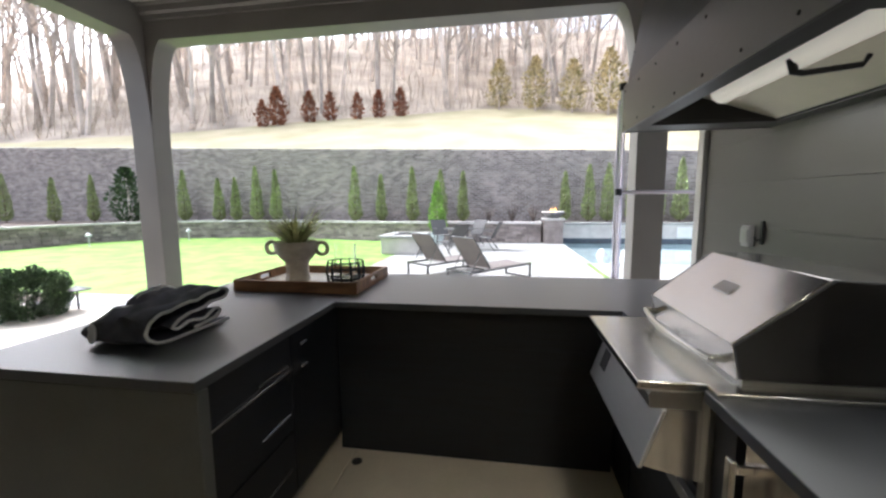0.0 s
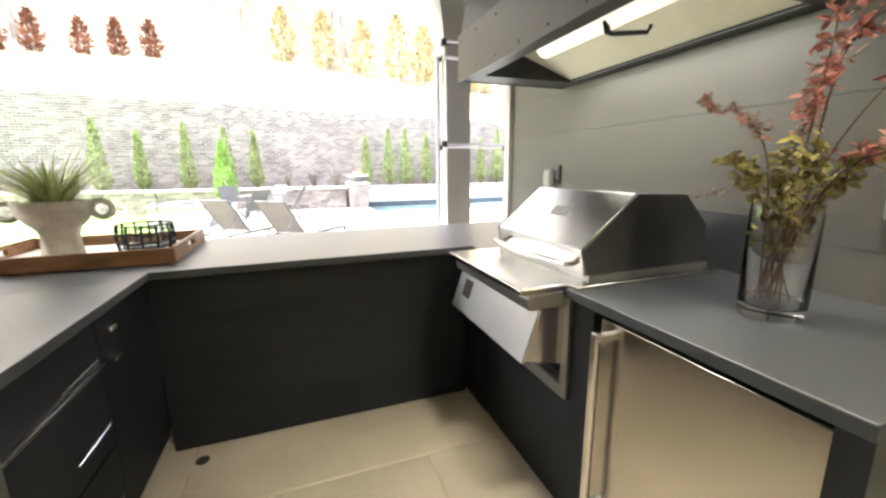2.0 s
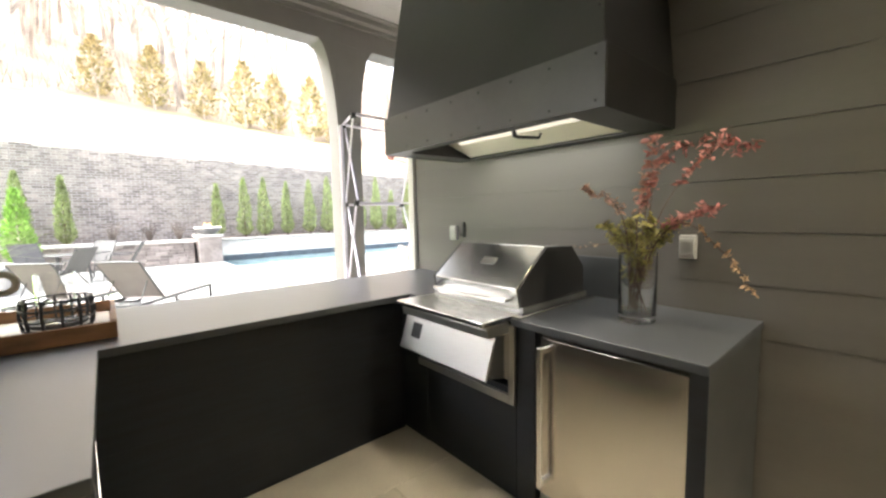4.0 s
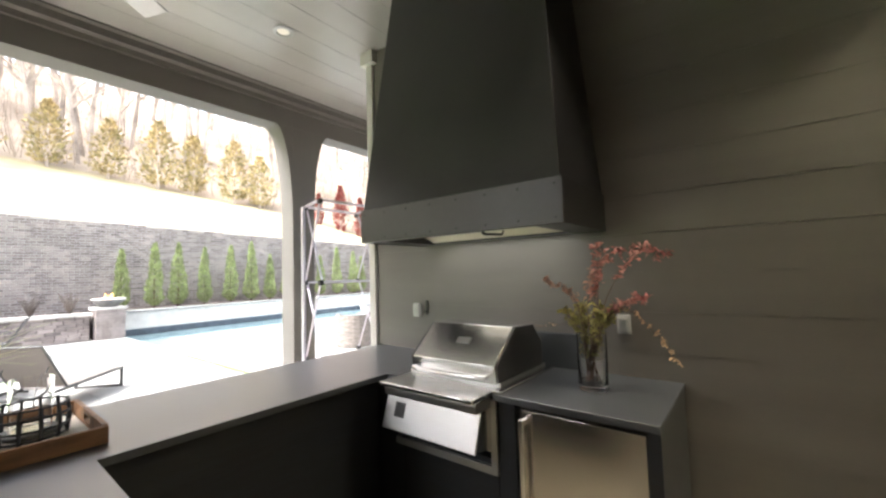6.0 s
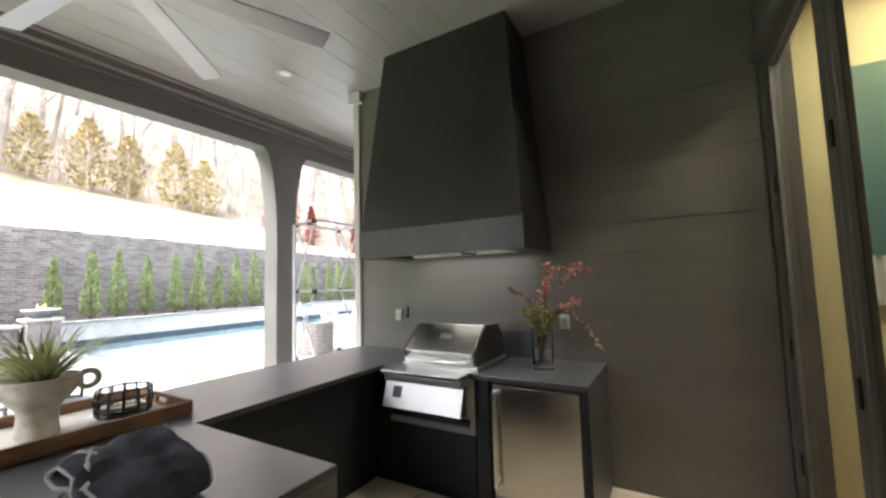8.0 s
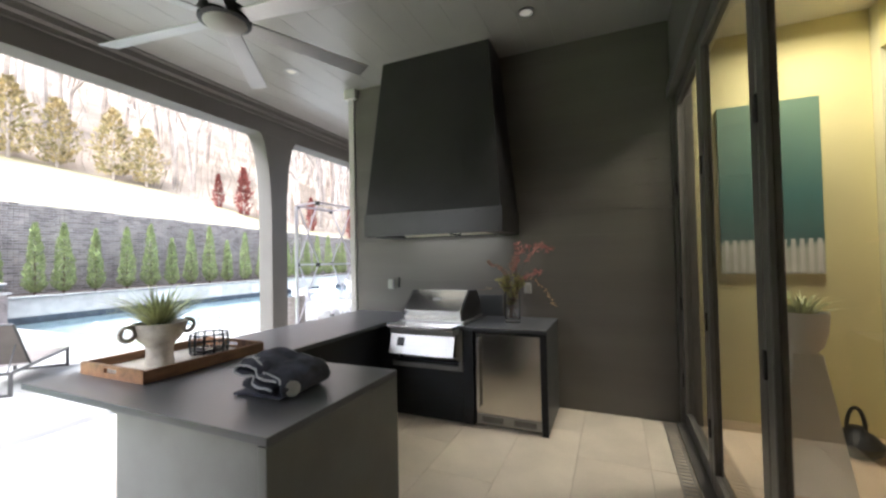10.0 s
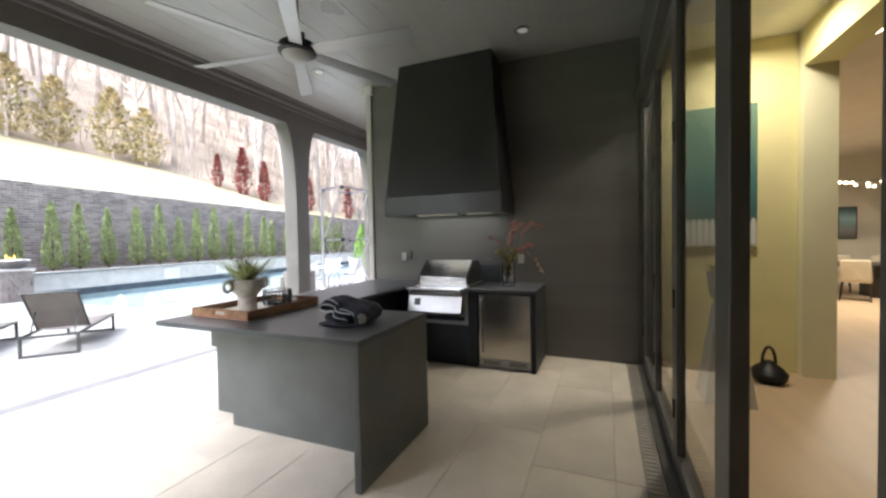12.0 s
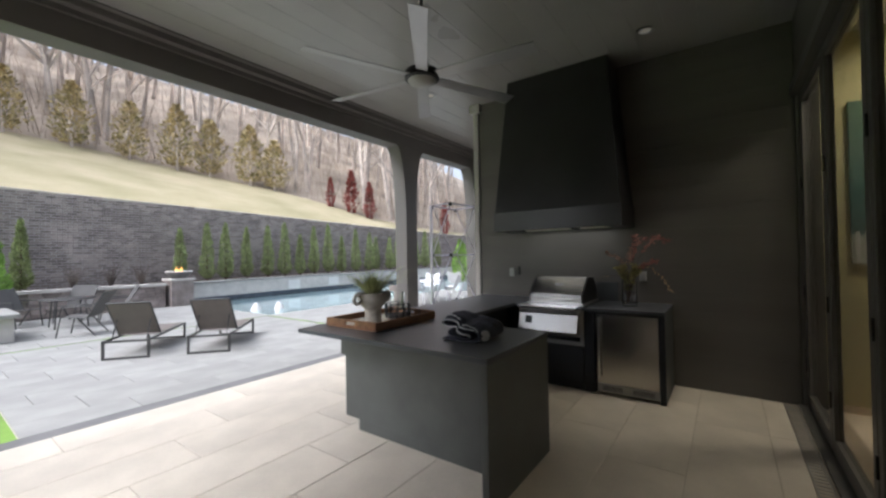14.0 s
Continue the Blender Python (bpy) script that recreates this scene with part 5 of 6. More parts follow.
def lounger(m):
    """Local x runs from the head end to the foot end."""
    ob = thing("sun_lounger", (0, 0, 0), "taupe sling sun lounger with raised back and graphite frame", "sun lounger", "loungers on the deck")
    w, t = 0.31, 0.018
    for y in (-w, w):
        part("side_rail", Geo().box(0.0, 1.68, y - t, y + t, 0.27, 0.305), M["frame_grey"], ob, bevel=0.004, local=True)
    for x in (0.0, 1.64):
        for y in (-w, w):
            part("leg", Geo().box(x, x + 0.036, y - t, y + t, 0.0, 0.27), M["frame_grey"], ob, bevel=0.004, local=True)
        part("foot_bar", Geo().box(x, x + 0.036, -w + t, w - t, 0.0, 0.034), M["frame_grey"], ob, bevel=0.004, local=True)
    part("cross_bar", Geo().box(0.0, 0.036, -w + t, w - t, 0.27, 0.3), M["frame_grey"], ob, local=True)
    part("seat", Geo().grid(10, 4, lambda u, v: (0.5 + 1.16 * u, (v - 0.5) * 0.57, 0.312 - 0.02 * math.sin(math.pi * v))).grid(10, 4, lambda u, v: (0.5 + 1.16 * u, (0.5 - v) * 0.57, 0.304 - 0.02 * math.sin(math.pi * v))), M["mesh"], ob, "taupe sling seat", local=True, smooth=True)
    back = part("backrest", Geo().hexa([(0.5, -0.285, 0.32), (0.5, 0.285, 0.32), (0.515, 0.285, 0.325), (0.515, -0.285, 0.325)], [(0.1, -0.285, 0.87), (0.1, 0.285, 0.87), (0.112, 0.285, 0.875), (0.112, -0.285, 0.875)]), M["mesh"], ob, "taupe sling backrest", local=True)
    for y in (-0.3, 0.3):
        part("back_rail", Geo().tube([(0.52, y, 0.31), (0.095, y, 0.885)], 0.014, 8), M["frame_grey"], back, local=True)
    part("back_rail", Geo().tube([(0.095, -0.3, 0.885), (0.095, 0.3, 0.885)], 0.014, 8), M["frame_grey"], back, local=True)
    part("prop", Geo().tube([(0.3, -0.24, 0.6), (0.12, -0.24, 0.28), (0.12, 0.24, 0.28), (0.3, 0.24, 0.6)], 0.01, 6), M["frame_grey"], ob, local=True)
    ob.matrix_basis = m
    return ob


lo = lounger(pose(-0.65, 7.12, DECK, 0, 0, 49))
copy_thing(lo, pose(-1.57, 7.86, DECK, 0, 0, 52))


def sling_chair(m):
    ob = thing("patio_chair", (0, 0, 0), "dark metal patio chair with charcoal sling", "chair", "chairs round the fire table")
    for y in (-0.28, 0.28):
        part("side_frame", Geo().tube([(0.3, y, 0.0), (0.22, y, 0.42), (-0.22, y, 0.38), (-0.52, y, 0.92)], 0.014, 8), M["frame_grey"], ob, local=True)
        part("rear_leg", Geo().tube([(-0.36, y, 0.0), (-0.05, y, 0.4)], 0.014, 8), M["frame_grey"], ob, local=True)
        part("arm", Geo().tube([(0.25, y, 0.42), (0.2, y, 0.62), (-0.3, y, 0.62)], 0.014, 8), M["frame_grey"], ob, local=True)
    part("seat", Geo().hexa([(0.22, -0.27, 0.405), (-0.22, -0.27, 0.37), (-0.22, 0.27, 0.37), (0.22, 0.27, 0.405)], [(0.22, -0.27, 0.415), (-0.22, -0.27, 0.38), (-0.22, 0.27, 0.38), (0.22, 0.27, 0.415)]), M["dark_sling"], ob, local=True)
    part("backrest", Geo().hexa([(-0.22, -0.27, 0.39), (-0.235, -0.27, 0.39), (-0.235, 0.27, 0.39), (-0.22, 0.27, 0.39)], [(-0.51, -0.27, 0.91), (-0.525, -0.27, 0.91), (-0.525, 0.27, 0.91), (-0.51, 0.27, 0.91)]), M["dark_sling"], ob, local=True)
    ob.matrix_basis = m
    return ob


pc1 = sling_chair(pose(-1.4, 11.3, DECK, 0, 0, 145))
for x, y, a in ((-0.45, 12.9, 170), (-1.0, 14.0, 230), (-2.0, 13.9, 300)):
    copy_thing(pc1, pose(x, y, DECK, 0, 0, a))
tb = thing("patio_table", (-1.3, 12.9, DECK), "round dark metal patio table", "table")
part("top", Geo().lathe([(0.0, 0.66), (0.5, 0.66), (0.52, 0.675), (0.5, 0.69), (0.0, 0.69)], (-1.3, 12.9, DECK), 28), M["frame_grey"], tb, smooth=True)
for k in range(4):
    a = math.pi / 4 + k * math.pi / 2
    part("leg", Geo().tube([(-1.3 + 0.35 * math.cos(a), 12.9 + 0.35 * math.sin(a), DECK + 0.66), (-1.3 + 0.42 * math.cos(a), 12.9 + 0.42 * math.sin(a), DECK)], 0.016, 8), M["frame_grey"], tb)
ft = thing("fire_table", (-2.95, 12.3, DECK), "low white stone fire table with a dark burner tray", "fire pit")
part("body", Geo().box(-3.5, -2.35, 11.5, 13.1, DECK, 0.42), M["cap"], ft, bevel=0.01)
part("top", Geo().box(-3.58, -2.27, 11.42, 13.18, 0.42, 0.5), M["deck"], ft, bevel=0.01)
part("burner", Geo().box(-3.2, -2.65, 11.9, 12.7, 0.5, 0.515), M["iron"], ft)

# stone pier with fire bowl
PRX, PRY = 1.93, 15.3
pr = thing("stone_pier", (PRX, PRY, DECK), "square stacked-stone pier at the pool corner", "pier")
rnd2 = random.Random(8)
part("core", Geo().box(PRX - 0.31, PRX + 0.31, PRY - 0.31, PRY + 0.31, DECK, 0.8), M["dark_mortar"], pr)
for i in range(10):
    z = DECK + 0.004 + i * 0.085
    for face in range(3):
        s = -0.33
        while s < 0.31:
            e = min(0.33, s + rnd2.uniform(0.14, 0.26))
            o = 0.33 + rnd2.random() * 0.012
            box = ((PRX + s, PRX + e - 0.01, PRY - o, PRY - 0.305), (PRX - o, PRX - 0.305, PRY + s, PRY + e - 0.01), (PRX + 0.305, PRX + o, PRY + s, PRY + e - 0.01))[face]
            if e > s + 0.03:
                part("stone", Geo().box(*box, z, z + 0.077), M["stack"], pr)
            s = e
part("cap", Geo().box(PRX - 0.39, PRX + 0.39, PRY - 0.39, PRY + 0.39, 0.8, 0.87), M["cap"], pr, "pale stone cap", bevel=0.01)
fb = thing("fire_bowl", (PRX, PRY, 0.87), "grey shallow concrete fire bowl with a small flame", "fire bowl")
part("bowl", Geo().lathe([(0.0, 0.001), (0.2, 0.001), (0.27, 0.07), (0.37, 0.16), (0.4, 0.2), (0.4, 0.235), (0.36, 0.235), (0.3, 0.17), (0.0, 0.15)], (PRX, PRY, 0.87), 28), M["bowl"], fb, smooth=True)
part("rim", Geo().ring((PRX, PRY, 1.1), 0.385, 0.022, 32, 8), M["cap"], fb, "pale rounded rim", smooth=True)
fl = Geo()
for k in range(6):
    a = k * 1.3
    c = (PRX + 0.08 * math.cos(a), PRY + 0.08 * math.sin(a), 1.02)
    hgt = 0.16 + 0.05 * (k % 3)
    fl.lathe([(0.012, 0), (0.03, 0.05), (0.018, hgt * 0.6), (0.006, hgt * 0.85), (0.0, hgt)], c, 7)
part("flame", fl, M["flame"], fb, "small orange flame", smooth=True)

# armchair and white set beyond the second arch
ac = thing("wicker_armchair", (4.9, 7.7, DECK), "grey wicker barrel armchair on the deck", "armchair")
pts = []
for k in range(15):
    a = radians(-120 + 240 * k / 14)
    pts.append((math.cos(a), math.sin(a)))
outer = [(0.42 * c, 0.42 * s_) for c, s_ in pts]
inner = [(0.34 * c, 0.34 * s_) for c, s_ in pts][::-1]
part("shell", Geo().prism([(4.9 + x * math.cos(4.04) - y * math.sin(4.04), 7.7 + x * math.sin(4.04) + y * math.cos(4.04)) for x, y in outer + inner], "z", DECK + 0.04, 0.68), M["wicker"], ac, "woven shell")
part("seat", Geo().lathe([(0.0, 0.3), (0.3, 0.3), (0.33, 0.34), (0.33, 0.42), (0.28, 0.45), (0.0, 0.45)], (4.9, 7.7, DECK), 24), M["grey_cushion"], ac, "grey cushion", smooth=True)
part("base", Geo().lathe([(0.0, 0.0), (0.38, 0.0), (0.39, 0.29), (0.0, 0.29)], (4.9, 7.7, DECK), 24), M["wicker"], ac)
wt = thing("white_table", (6.6, 8.2, DECK), "round white metal garden table", "table")
part("top", Geo().lathe([(0.0, 0.7), (0.55, 0.7), (0.57, 0.715), (0.55, 0.73), (0.0, 0.73)], (6.6, 8.2, DECK), 32), M["white_paint"], wt, smooth=True)
for k in range(4):
    a = 0.4 + k * math.pi / 2
    part("leg", Geo().tube([(6.6 + 0.2 * math.cos(a), 8.2 + 0.2 * math.sin(a), DECK + 0.7), (6.6 + 0.42 * math.cos(a), 8.2 + 0.42 * math.sin(a), DECK)], 0.018, 8), M["white_paint"], wt)


def white_chair(m):
    ob = thing("garden_chair", (0, 0, 0), "white shell garden chair with thin legs", "chair", "white garden chairs")
    part("shell", Geo().grid(10, 10, lambda u, v: ((v - 0.45) * 0.5 * (1 if v < 0.6 else 1.0), (u - 0.5) * 0.52, 0.44 + (0.0 if v < 0.5 else 0.0) + 0.1 * (2 * u - 1) ** 2 + (0 if v > 0.35 else (0.35 - v) * 1.2))), M["white_paint"], ob, local=True, smooth=True)
    for x in (-0.16, 0.16):
        for y in (-0.18, 0.18):
            part("leg", Geo().tube([(x, y, 0.45), (x * 1.35, y * 1.25, 0.0)], 0.012, 6), M["white_paint"], ob, local=True)
    ob.matrix_basis = m
    return ob


wc = white_chair(pose(5.75, 8.0, DECK, 0, 0, 15))
for x, y, a in ((6.9, 7.3, 110), (7.4, 8.6, 200), (8.9, 8.6, 20), (9.8, 8.2, 170)):
    copy_thing(wc, pose(x, y, DECK, 0, 0, a))

# small lights on the turf and a path light
for x, y in ((-13.4, 15.3), (-15.2, 12.6)):
    o = thing("garden_lantern", (x, y, -0.055), "small white garden lantern on the turf", "lantern", "turf lanterns")
    part("post", Geo().cyl((x, y, -0.055), (x, y, 0.35), 0.02, None, 8), M["white_paint"], o)
    part("head", Geo().lathe([(0.0, 0.5), (0.1, 0.42), (0.1, 0.36), (0.0, 0.34)], (x, y, -0.055), 14), M["white_paint"], o, smooth=True)
pl = thing("path_light", (-5.75, 4.75, -0.1), "black path light on a thin stake", "path light")
part("stake", Geo().cyl((-5.75, 4.75, -0.1), (-5.75, 4.75, 0.3), 0.012, None, 8), M["iron"], pl)
part("head", Geo().lathe([(0.0, 0.44), (0.16, 0.39), (0.16, 0.375), (0.0, 0.4)], (-5.75, 4.75, -0.1), 16), M["iron"], pl, smooth=True)

# ---- planting ----
def clump_crown(n, inside, size, seed, squash=1.0):
    """A crown of many small folded leaf clumps; inside(rng) gives a place and its outward way."""
    r, gg = random.Random(seed), Geo()
    for _ in range(n):
        p, d = inside(r)
        d = (d + Vector((r.uniform(-0.6, 0.6), r.uniform(-0.6, 0.6), r.uniform(-0.2, 0.7)))).normalized()
        sdv = d.cross(Vector((r.uniform(-1, 1), r.uniform(-1, 1), r.uniform(-1, 1)))).normalized()
        nn = d.cross(sdv)
        z = size * r.uniform(0.5, 1.3)
        gg.add([p - d * z * 0.4, p + sdv * z * 0.45 + nn * z * 0.15, p + d * z, p - sdv * z * 0.45 + nn * z * 0.15], [(0, 1, 2), (0, 2, 3)])
    return gg


def cone_spot(h, rad, z0=0.12):
    def fn(r):
        t = r.random() ** 1.35
        a = r.uniform(0, 6.283)
        prof = rad * (min(1, t * 7 + 0.35)) * (1 - t) ** 0.62
        k = (0.55 + 0.45 * r.random() ** 0.5) * (1 + 0.16 * math.sin(a * 3 + t * 9))
        return Vector((math.cos(a) * prof * k, math.sin(a) * prof * k, z0 + t * (h - z0))), Vector((math.cos(a), math.sin(a), 1.1))
    return fn


def conifer(name, h, rad, material, label, category, group, seed, n=1500, size=0.075):
    ob = thing(name, (0, 0, 0), label, category, group)
    part("trunk", Geo().tube([(0, 0, -0.05), (0.01, 0, h * 0.5), (0, 0, h * 0.9)], [0.035 * rad / 0.28, 0.02, 0.006], 7), M["twig"], ob, local=True)
    part("crown", clump_crown(n, cone_spot(h, rad), size, seed), material, ob, local=True)
    return ob


thujas = [conifer("arborvitae", 2.15 + 0.15 * k, 0.255 + 0.03 * k, M["thuja"], "narrow green arborvitae in the mulched bed", "tree", "arborvitae row", 30 + k) for k in range(3)]
rp = random.Random(12)
spots = [(2.58 + 0.87 * i + rp.uniform(-0.1, 0.1), 16.9 + rp.uniform(-0.12, 0.12), 0.64) for i in range(20)]
spots += [(x, 16.9 if x > -9 else 17.4, 0.62) for x in (-6.4, -5.2, -3.8, -2.56, -1.6, -10.5, -11.5, -12.6, -13.5, -15.4)] + [(x, 16.6, 0.62) for x in (-19.7, -22, -25, -28)]
for i, p in enumerate(spots):
    sc = rp.uniform(0.86, 1.08)
    m = pose(*p, 0, 0, rp.uniform(0, 360)) @ Matrix.Diagonal((1, 1, sc, 1))
    if i < 3:
        thujas[i].matrix_basis = m
    else:
        copy_thing(thujas[i % 3], pose(*p, 0, 0, rp.uniform(0, 360))).scale = (1, 1, sc)
lc = thing("potted_cypress", (-2.35, 14.75, DECK), "lime-green cone cypress in a blue-grey pot", "tree")
part("pot", Geo().lathe([(0.0, 0.0), (0.2, 0.0), (0.27, 0.3), (0.29, 0.42), (0.25, 0.42), (0.22, 0.34), (0.0, 0.34)], (0, 0, 0), 24), M["pool_tile"], lc, "blue-grey glazed pot", local=True, smooth=True)
part("trunk", Geo().tube([(0, 0, 0.3), (0, 0, 1.6)], [0.03, 0.008], 7), M["bark"], lc, local=True)
part("crown", clump_crown(1100, cone_spot(2.3, 0.36, 0.42), 0.09, 77), M["lime"], lc, local=True)
lc["group"] = "potted cypresses"
copy_thing(lc, pose(10.7, 9.5, DECK, 0, 0, 70)).scale = (1.3, 1.3, 0.95)


def on_edge(az, back=-0.8):
    """A place at the upper edge of the grass slope, in a given direction."""
    d, a = 18.0, radians(az)
    while d < 60:
        x, y = d * math.sin(a), d * math.cos(a)
        if y - 18 > lawn_depth(x) + back:
            break
        d += 0.2
    return x, y, hill(x, y) - 0.1


def blob_spot(h, rad, z0):
    def fn(r):
        t, a = r.random(), r.uniform(0, 6.283)
        prof = rad * (math.sin(math.pi * (0.12 + 0.85 * t)) ** 0.7) * (1.1 - 0.5 * t)
        k = r.random() ** 0.4 * (1 + 0.25 * math.sin(a * 4 + t * 11) + 0.15 * math.sin(a * 7 - t * 17))
        return Vector((math.cos(a) * prof * k, math.sin(a) * prof * k, z0 + t * (h - z0))), Vector((math.cos(a), math.sin(a), 0.5))
    return fn


def evergreen(h, rad, material, label, group, seed, n, size, z0):
    ob = thing("hillside_tree", (0, 0, 0), label, "tree", group)
    part("trunk", Geo().tube([(0, 0, -0.3), (0.03, 0.02, h * 0.45), (0, 0, h * 0.85)], [0.09, 0.06, 0.02], 7), M["bark"], ob, local=True)
    part("crown", clump_crown(n, blob_spot(h, rad, z0), size, seed), material, ob, local=True)
    return ob


def plant(protos, azs, scales):
    for i, (az, sc) in enumerate(zip(azs, scales)):
        m = pose(*on_edge(az), 0, 0, 77 * i)
        if i < len(protos):
            protos[i].matrix_basis, protos[i].scale = m, (sc, sc, sc)
        else:
            o = copy_thing(protos[i % len(protos)], m)
            o.scale = (sc, sc, sc)


plant([evergreen(4.0, 1.05, M["holly"], "yellow-green holly tree at the edge of the woods", "hollies on the hill", 50 + k, 900, 0.17, 0.4) for k in range(2)],
      (-0.7, 4.2, 9.0, 13.5, 17.0, 21.5, 24.5), (0.95, 1.0, 0.95, 1.1, 1.0, 1.05, 0.9))
plant([evergreen(2.2, 0.55, M["rust"], "rust-brown conical shrub on the grass slope", "rust shrubs on the hill", 60, 600, 0.15, 0.1)],
      (-32.4, -30.6, -26.6, -23.9, -20.3, -17.4, -14.4), (0.8, 1.15, 0.95, 0.9, 0.85, 0.9, 0.95))
plant([evergreen(3.0, 0.42, M["crimson"], "crimson upright shrub at the edge of the woods", "crimson shrubs on the hill", 65, 800, 0.14, 0.1)],
      (32, 35, 37.7, 44, 50), (0.72, 1.05, 0.9, 0.8, 0.85))
ol = evergreen(2.6, 0.8, M["shrub"], "olive-brown evergreen in the raised bed", "bed evergreens", 81, 1100, 0.14, 0.1)
ol.matrix_basis = pose(-17.6, 16.5, 0.62)


def dormant_shrub(seed):
    r, gg = random.Random(seed), Geo()
    for _ in range(60):
        a, l = r.uniform(0, 6.283), r.uniform(0.35, 0.8)
        d = Vector((math.cos(a) * r.uniform(0.1, 0.5), math.sin(a) * r.uniform(0.1, 0.5), 1)) * l
        gg.tube([(0, 0, -0.02), d * 0.5, d + Vector((r.uniform(-0.1, 0.1), r.uniform(-0.1, 0.1), 0))], [0.008, 0.006, 0.002], 3, False)
    ob = thing("dormant_shrub", (0, 0, 0), "bare brown dormant shrub in the mulched bed", "shrub", "dormant shrubs")
    part("stems", gg, M["dormant"], ob, local=True)
    return ob


ds = dormant_shrub(5)
ds.matrix_basis = pose(-0.5, 16.7, 0.62)
for x, a in ((0.45, 60), (1.3, 140), (-8.2, 200)):
    copy_thing(ds, pose(x, 16.75, 0.62, 0, 0, a))
bx = thing("boxwood", (-6.0, 4.35, -0.1), "rounded green boxwood shrub beside the porch", "shrub")


def ball(r):
    d = Vector((r.gauss(0, 1), r.gauss(0, 1), r.gauss(0, 1))).normalized()
    k = 0.5 * (0.4 + 0.6 * r.random() ** 0.45) * (1 + 0.12 * math.sin(d.x * 9 + d.y * 7))
    return Vector((d.x * k, d.y * k, 0.5 + d.z * k * 0.9)), d


part("stem", Geo().tube([(0, 0, 0), (0, 0, 0.5)], [0.04, 0.02], 7), M["bark"], bx, local=True)
part("crown", clump_crown(12000, ball, 0.034, 71), M["shrub"], bx, local=True)
bx.scale = (0.9, 0.9, 0.78)


# bare winter woods on the hill
def bare_tree(gg, base, h, r):
    def limb(p, d, length, rad, depth):
        pts, rads, q = [p], [rad], p
        for k in range(3):
            d = (d + Vector((r.uniform(-0.16, 0.16), r.uniform(-0.16, 0.16), r.uniform(0.0, 0.12)))).normalized()
            q = q + d * length / 3
            pts.append(q)
            rads.append(rad * (1 - 0.27 * (k + 1)))
        gg.tube(pts, rads, 5 if depth == 0 else 3, False)
        if depth < 3:
            for k in range((10, 5, 3)[depth]):
                t = r.uniform(0.3 if depth == 0 else 0.2, 1.0)
                i = min(2, int(t * 3))
                a = pts[i].lerp(pts[i + 1], t * 3 - i)
                ang = r.uniform(0, 6.283)
                nd = (d * r.uniform(0.5, 1.0) + Vector((math.cos(ang), math.sin(ang), r.uniform(0, 0.5))) * 0.75).normalized()
                limb(a, nd, length * r.uniform(0.28, 0.48), rad * (1 - 0.75 * t) * 0.6 + 0.008, depth + 1)
    limb(Vector(base), Vector((r.uniform(-0.06, 0.06), r.uniform(-0.06, 0.06), 1)), h, h * 0.013, 0)


rw = random.Random(99)
protos = []
for k in range(7):
    gg = Geo()
    bare_tree(gg, (0, 0, -0.5), rw.uniform(11, 16.5), rw)
    protos.append((np.array(gg.v), gg.f))
gw = Geo()
count = 0
while count < 380:
    x = rw.uniform(-48, 48)
    y = 18 + lawn_depth(x) + 0.5 + 48 * rw.random() ** 1.6
    c, sn, sc = math.cos(count), math.sin(count), rw.uniform(0.75, 1.15)
    v, f = protos[count % 7]
    w = np.stack([(v[:, 0] * c - v[:, 1] * sn) * sc + x, (v[:, 0] * sn + v[:, 1] * c) * sc + y, v[:, 2] * sc + hill(x, y)], 1)
    gw.add(w.tolist(), f)
    count += 1
# hazy look comes from the paled bark colour
tagged(new("bare_woods", gw.mesh("bare_woods", M["bark"])), "bare winter woods covering the hillside, paled as by haze", "woods", "", "stuff")
gb = Geo()
for k in range(5000):
    x = rw.uniform(-48, 48)
    y = 18 + lawn_depth(x) + 0.2 + 40 * rw.random() ** 1.8
    p = Vector((x, y, hill(x, y) - 0.1))
    h = rw.uniform(0.6, 3.2)
    d = Vector((rw.uniform(-0.35, 0.35), rw.uniform(-0.35, 0.35), 1)) * h
    gb.tube([p, p + d * 0.5, p + d + Vector((rw.uniform(-0.3, 0.3), 0, 0))], [0.02, 0.014, 0.005], 3, False)
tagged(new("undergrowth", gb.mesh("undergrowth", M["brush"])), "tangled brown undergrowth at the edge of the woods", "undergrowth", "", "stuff")

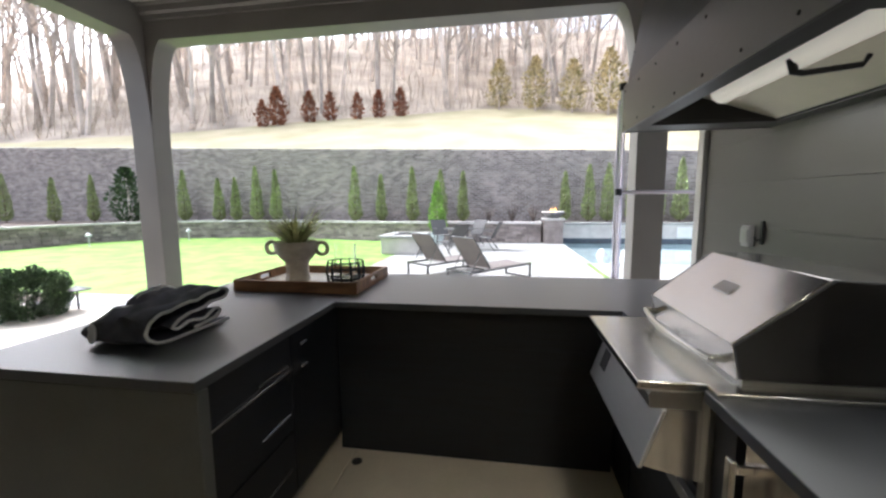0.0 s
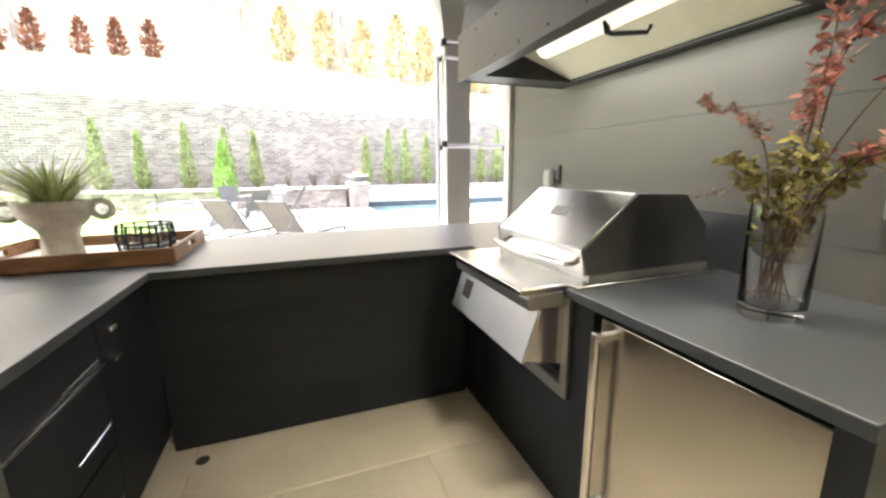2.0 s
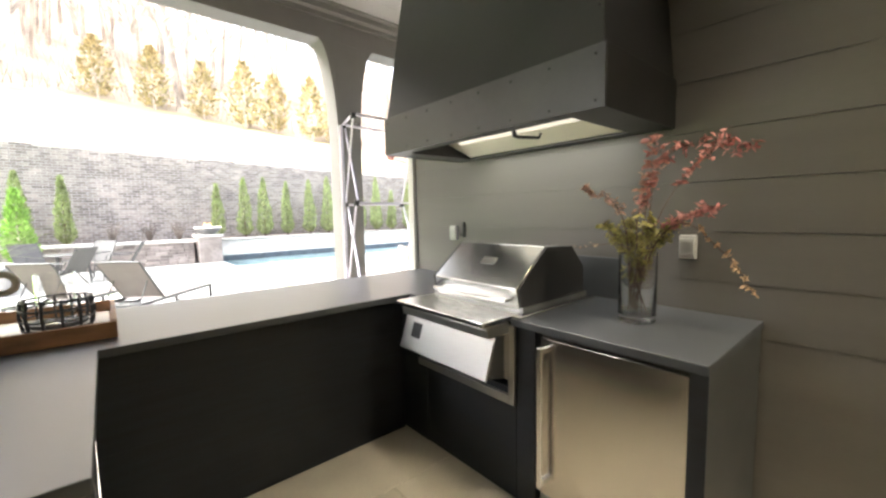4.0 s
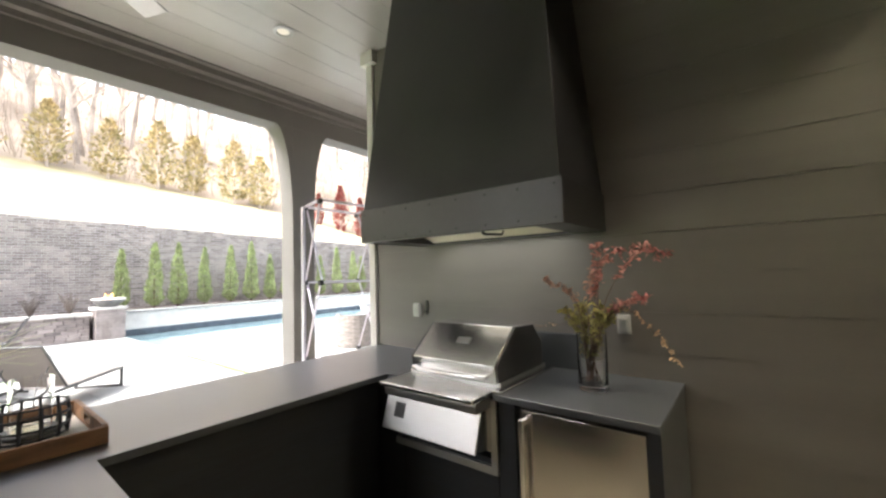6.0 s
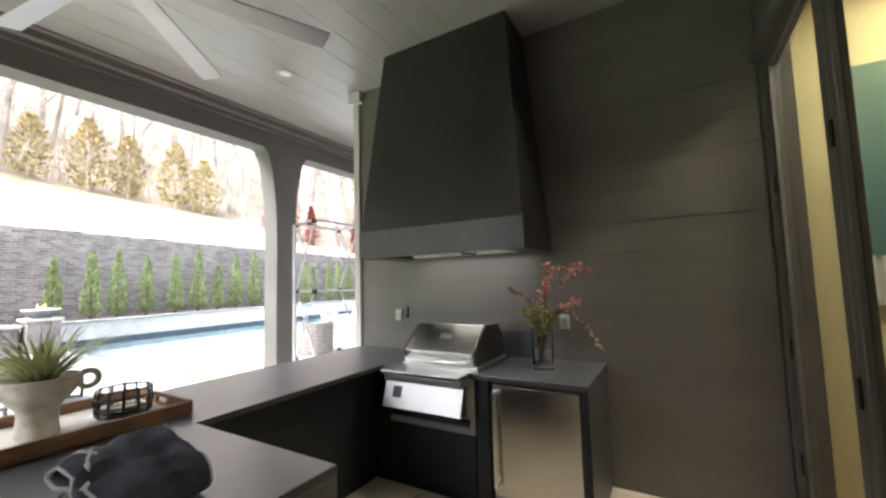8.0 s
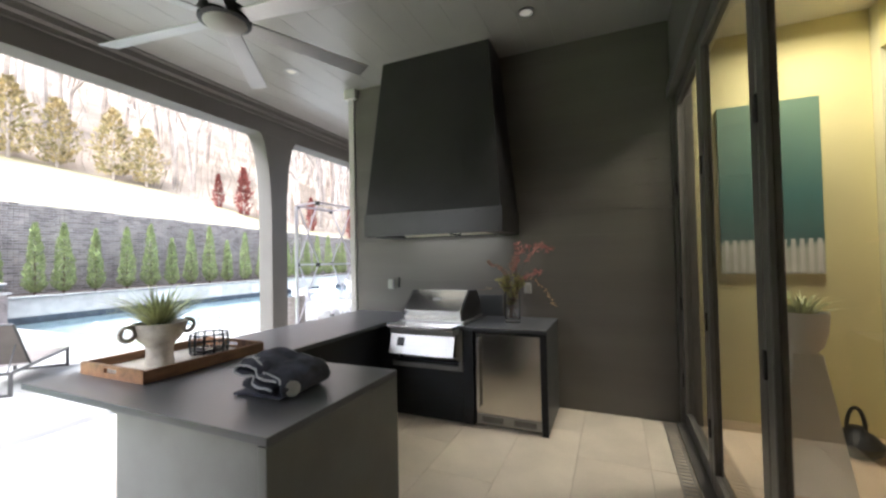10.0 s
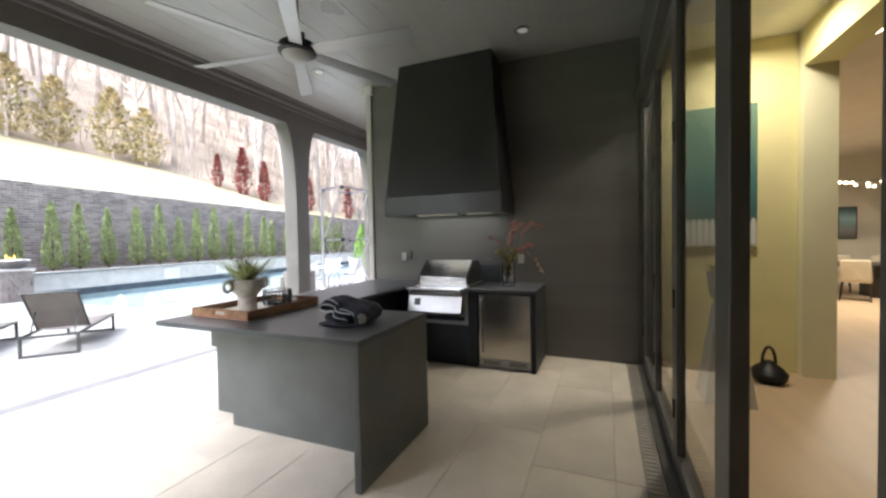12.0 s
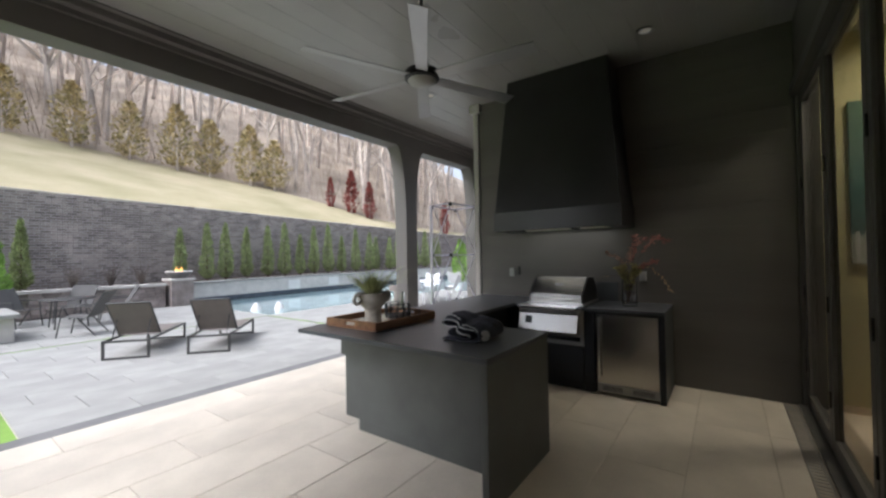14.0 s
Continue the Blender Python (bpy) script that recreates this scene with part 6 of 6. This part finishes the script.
# ---- floor pieces ----
def slab(w, d, h, b, material):
    """A chamfered slab round its own centre, top at z = 0."""
    gg = Geo()
    x, y = w / 2, d / 2
    gg.add([(-x, -y, -h), (x, -y, -h), (x, y, -h), (-x, y, -h), (-x, -y, -b), (x, -y, -b), (x, y, -b), (-x, y, -b), (b - x, b - y, 0), (x - b, b - y, 0), (x - b, y - b, 0), (b - x, y - b, 0)],
           [(0, 1, 5, 4), (1, 2, 6, 5), (2, 3, 7, 6), (3, 0, 4, 7), (4, 5, 9, 8), (5, 6, 10, 9), (6, 7, 11, 10), (7, 4, 8, 11), (8, 9, 10, 11)])
    return gg.mesh("tile", material)


def lay(parent, x0, x1, y0, y1, w, d, z, material, name, shift=0.37, gap=0.006, skip=None):
    cache, row, y = {}, 0, y0
    while y < y1 - 0.02:
        dd = min(d, y1 - y)
        x = x0 - (row * shift * w) % w
        while x < x1 - 0.02:
            a, b = max(x, x0), min(x + w, x1)
            if b - a > 0.03 and not (skip and skip((a + b) / 2, y + dd / 2)):
                key = (round(b - a, 3), round(dd, 3))
                if key not in cache:
                    cache[key] = slab(b - a - gap, dd - gap, 0.03, 0.003, material)
                o = new(name, cache[key])
                o.parent = parent
                o.matrix_basis = pose((a + b) / 2, y + dd / 2, z)
            x += w
        y += dd
        row += 1


floor_ob = bpy.data.objects["floor"]
lay(floor_ob, FX0, 4.18, -0.19, FY1, 1.5, 0.51, 0.0, M["stone"], "tile", 0.6967, 0.005)
lay(floor_ob, FX0, 1.46, -0.36, -0.19, 1.5, 0.17, 0.0, M["stone"], "tile")
deck_ob = bpy.data.objects["pool_deck"]
lay(deck_ob, -3.05, 5.9, FY1 + 0.22, FY1 + 1.95, 0.92, 0.61, DECK, M["deck"], "paver")
lay(deck_ob, -3.05, 2.15, FY1 + 1.95, PY0 - 0.12, 0.92, 0.61, DECK, M["deck"], "paver")
lay(deck_ob, 2.25, 5.9, FY1 + 1.95, PY0 - 0.02, 0.92, 0.61, DECK, M["deck"], "paver")
lay(deck_ob, 5.9, 14, FY1 + 0.22, PY0 - 0.02, 0.92, 0.61, DECK, M["deck"], "paver")
lay(deck_ob, -3.05, PX0 - 0.02, PY0 - 0.02, 15.2, 0.92, 0.61, DECK, M["deck"], "paver")
lay(deck_ob, FX0, -4.7, FY1 + 0.22, 5.8, 0.92, 0.42, DECK, M["deck"], "paver")
setting("deck_joint", Geo().box(-3.05, 2.15, PY0 - 0.12, PY0 - 0.02, -0.11, DECK - 0.006).box(2.15, 2.25, FY1 + 1.95, PY0 - 0.02, -0.11, DECK - 0.006), M["joint_turf"], "narrow green turf joint across the deck", "trim")
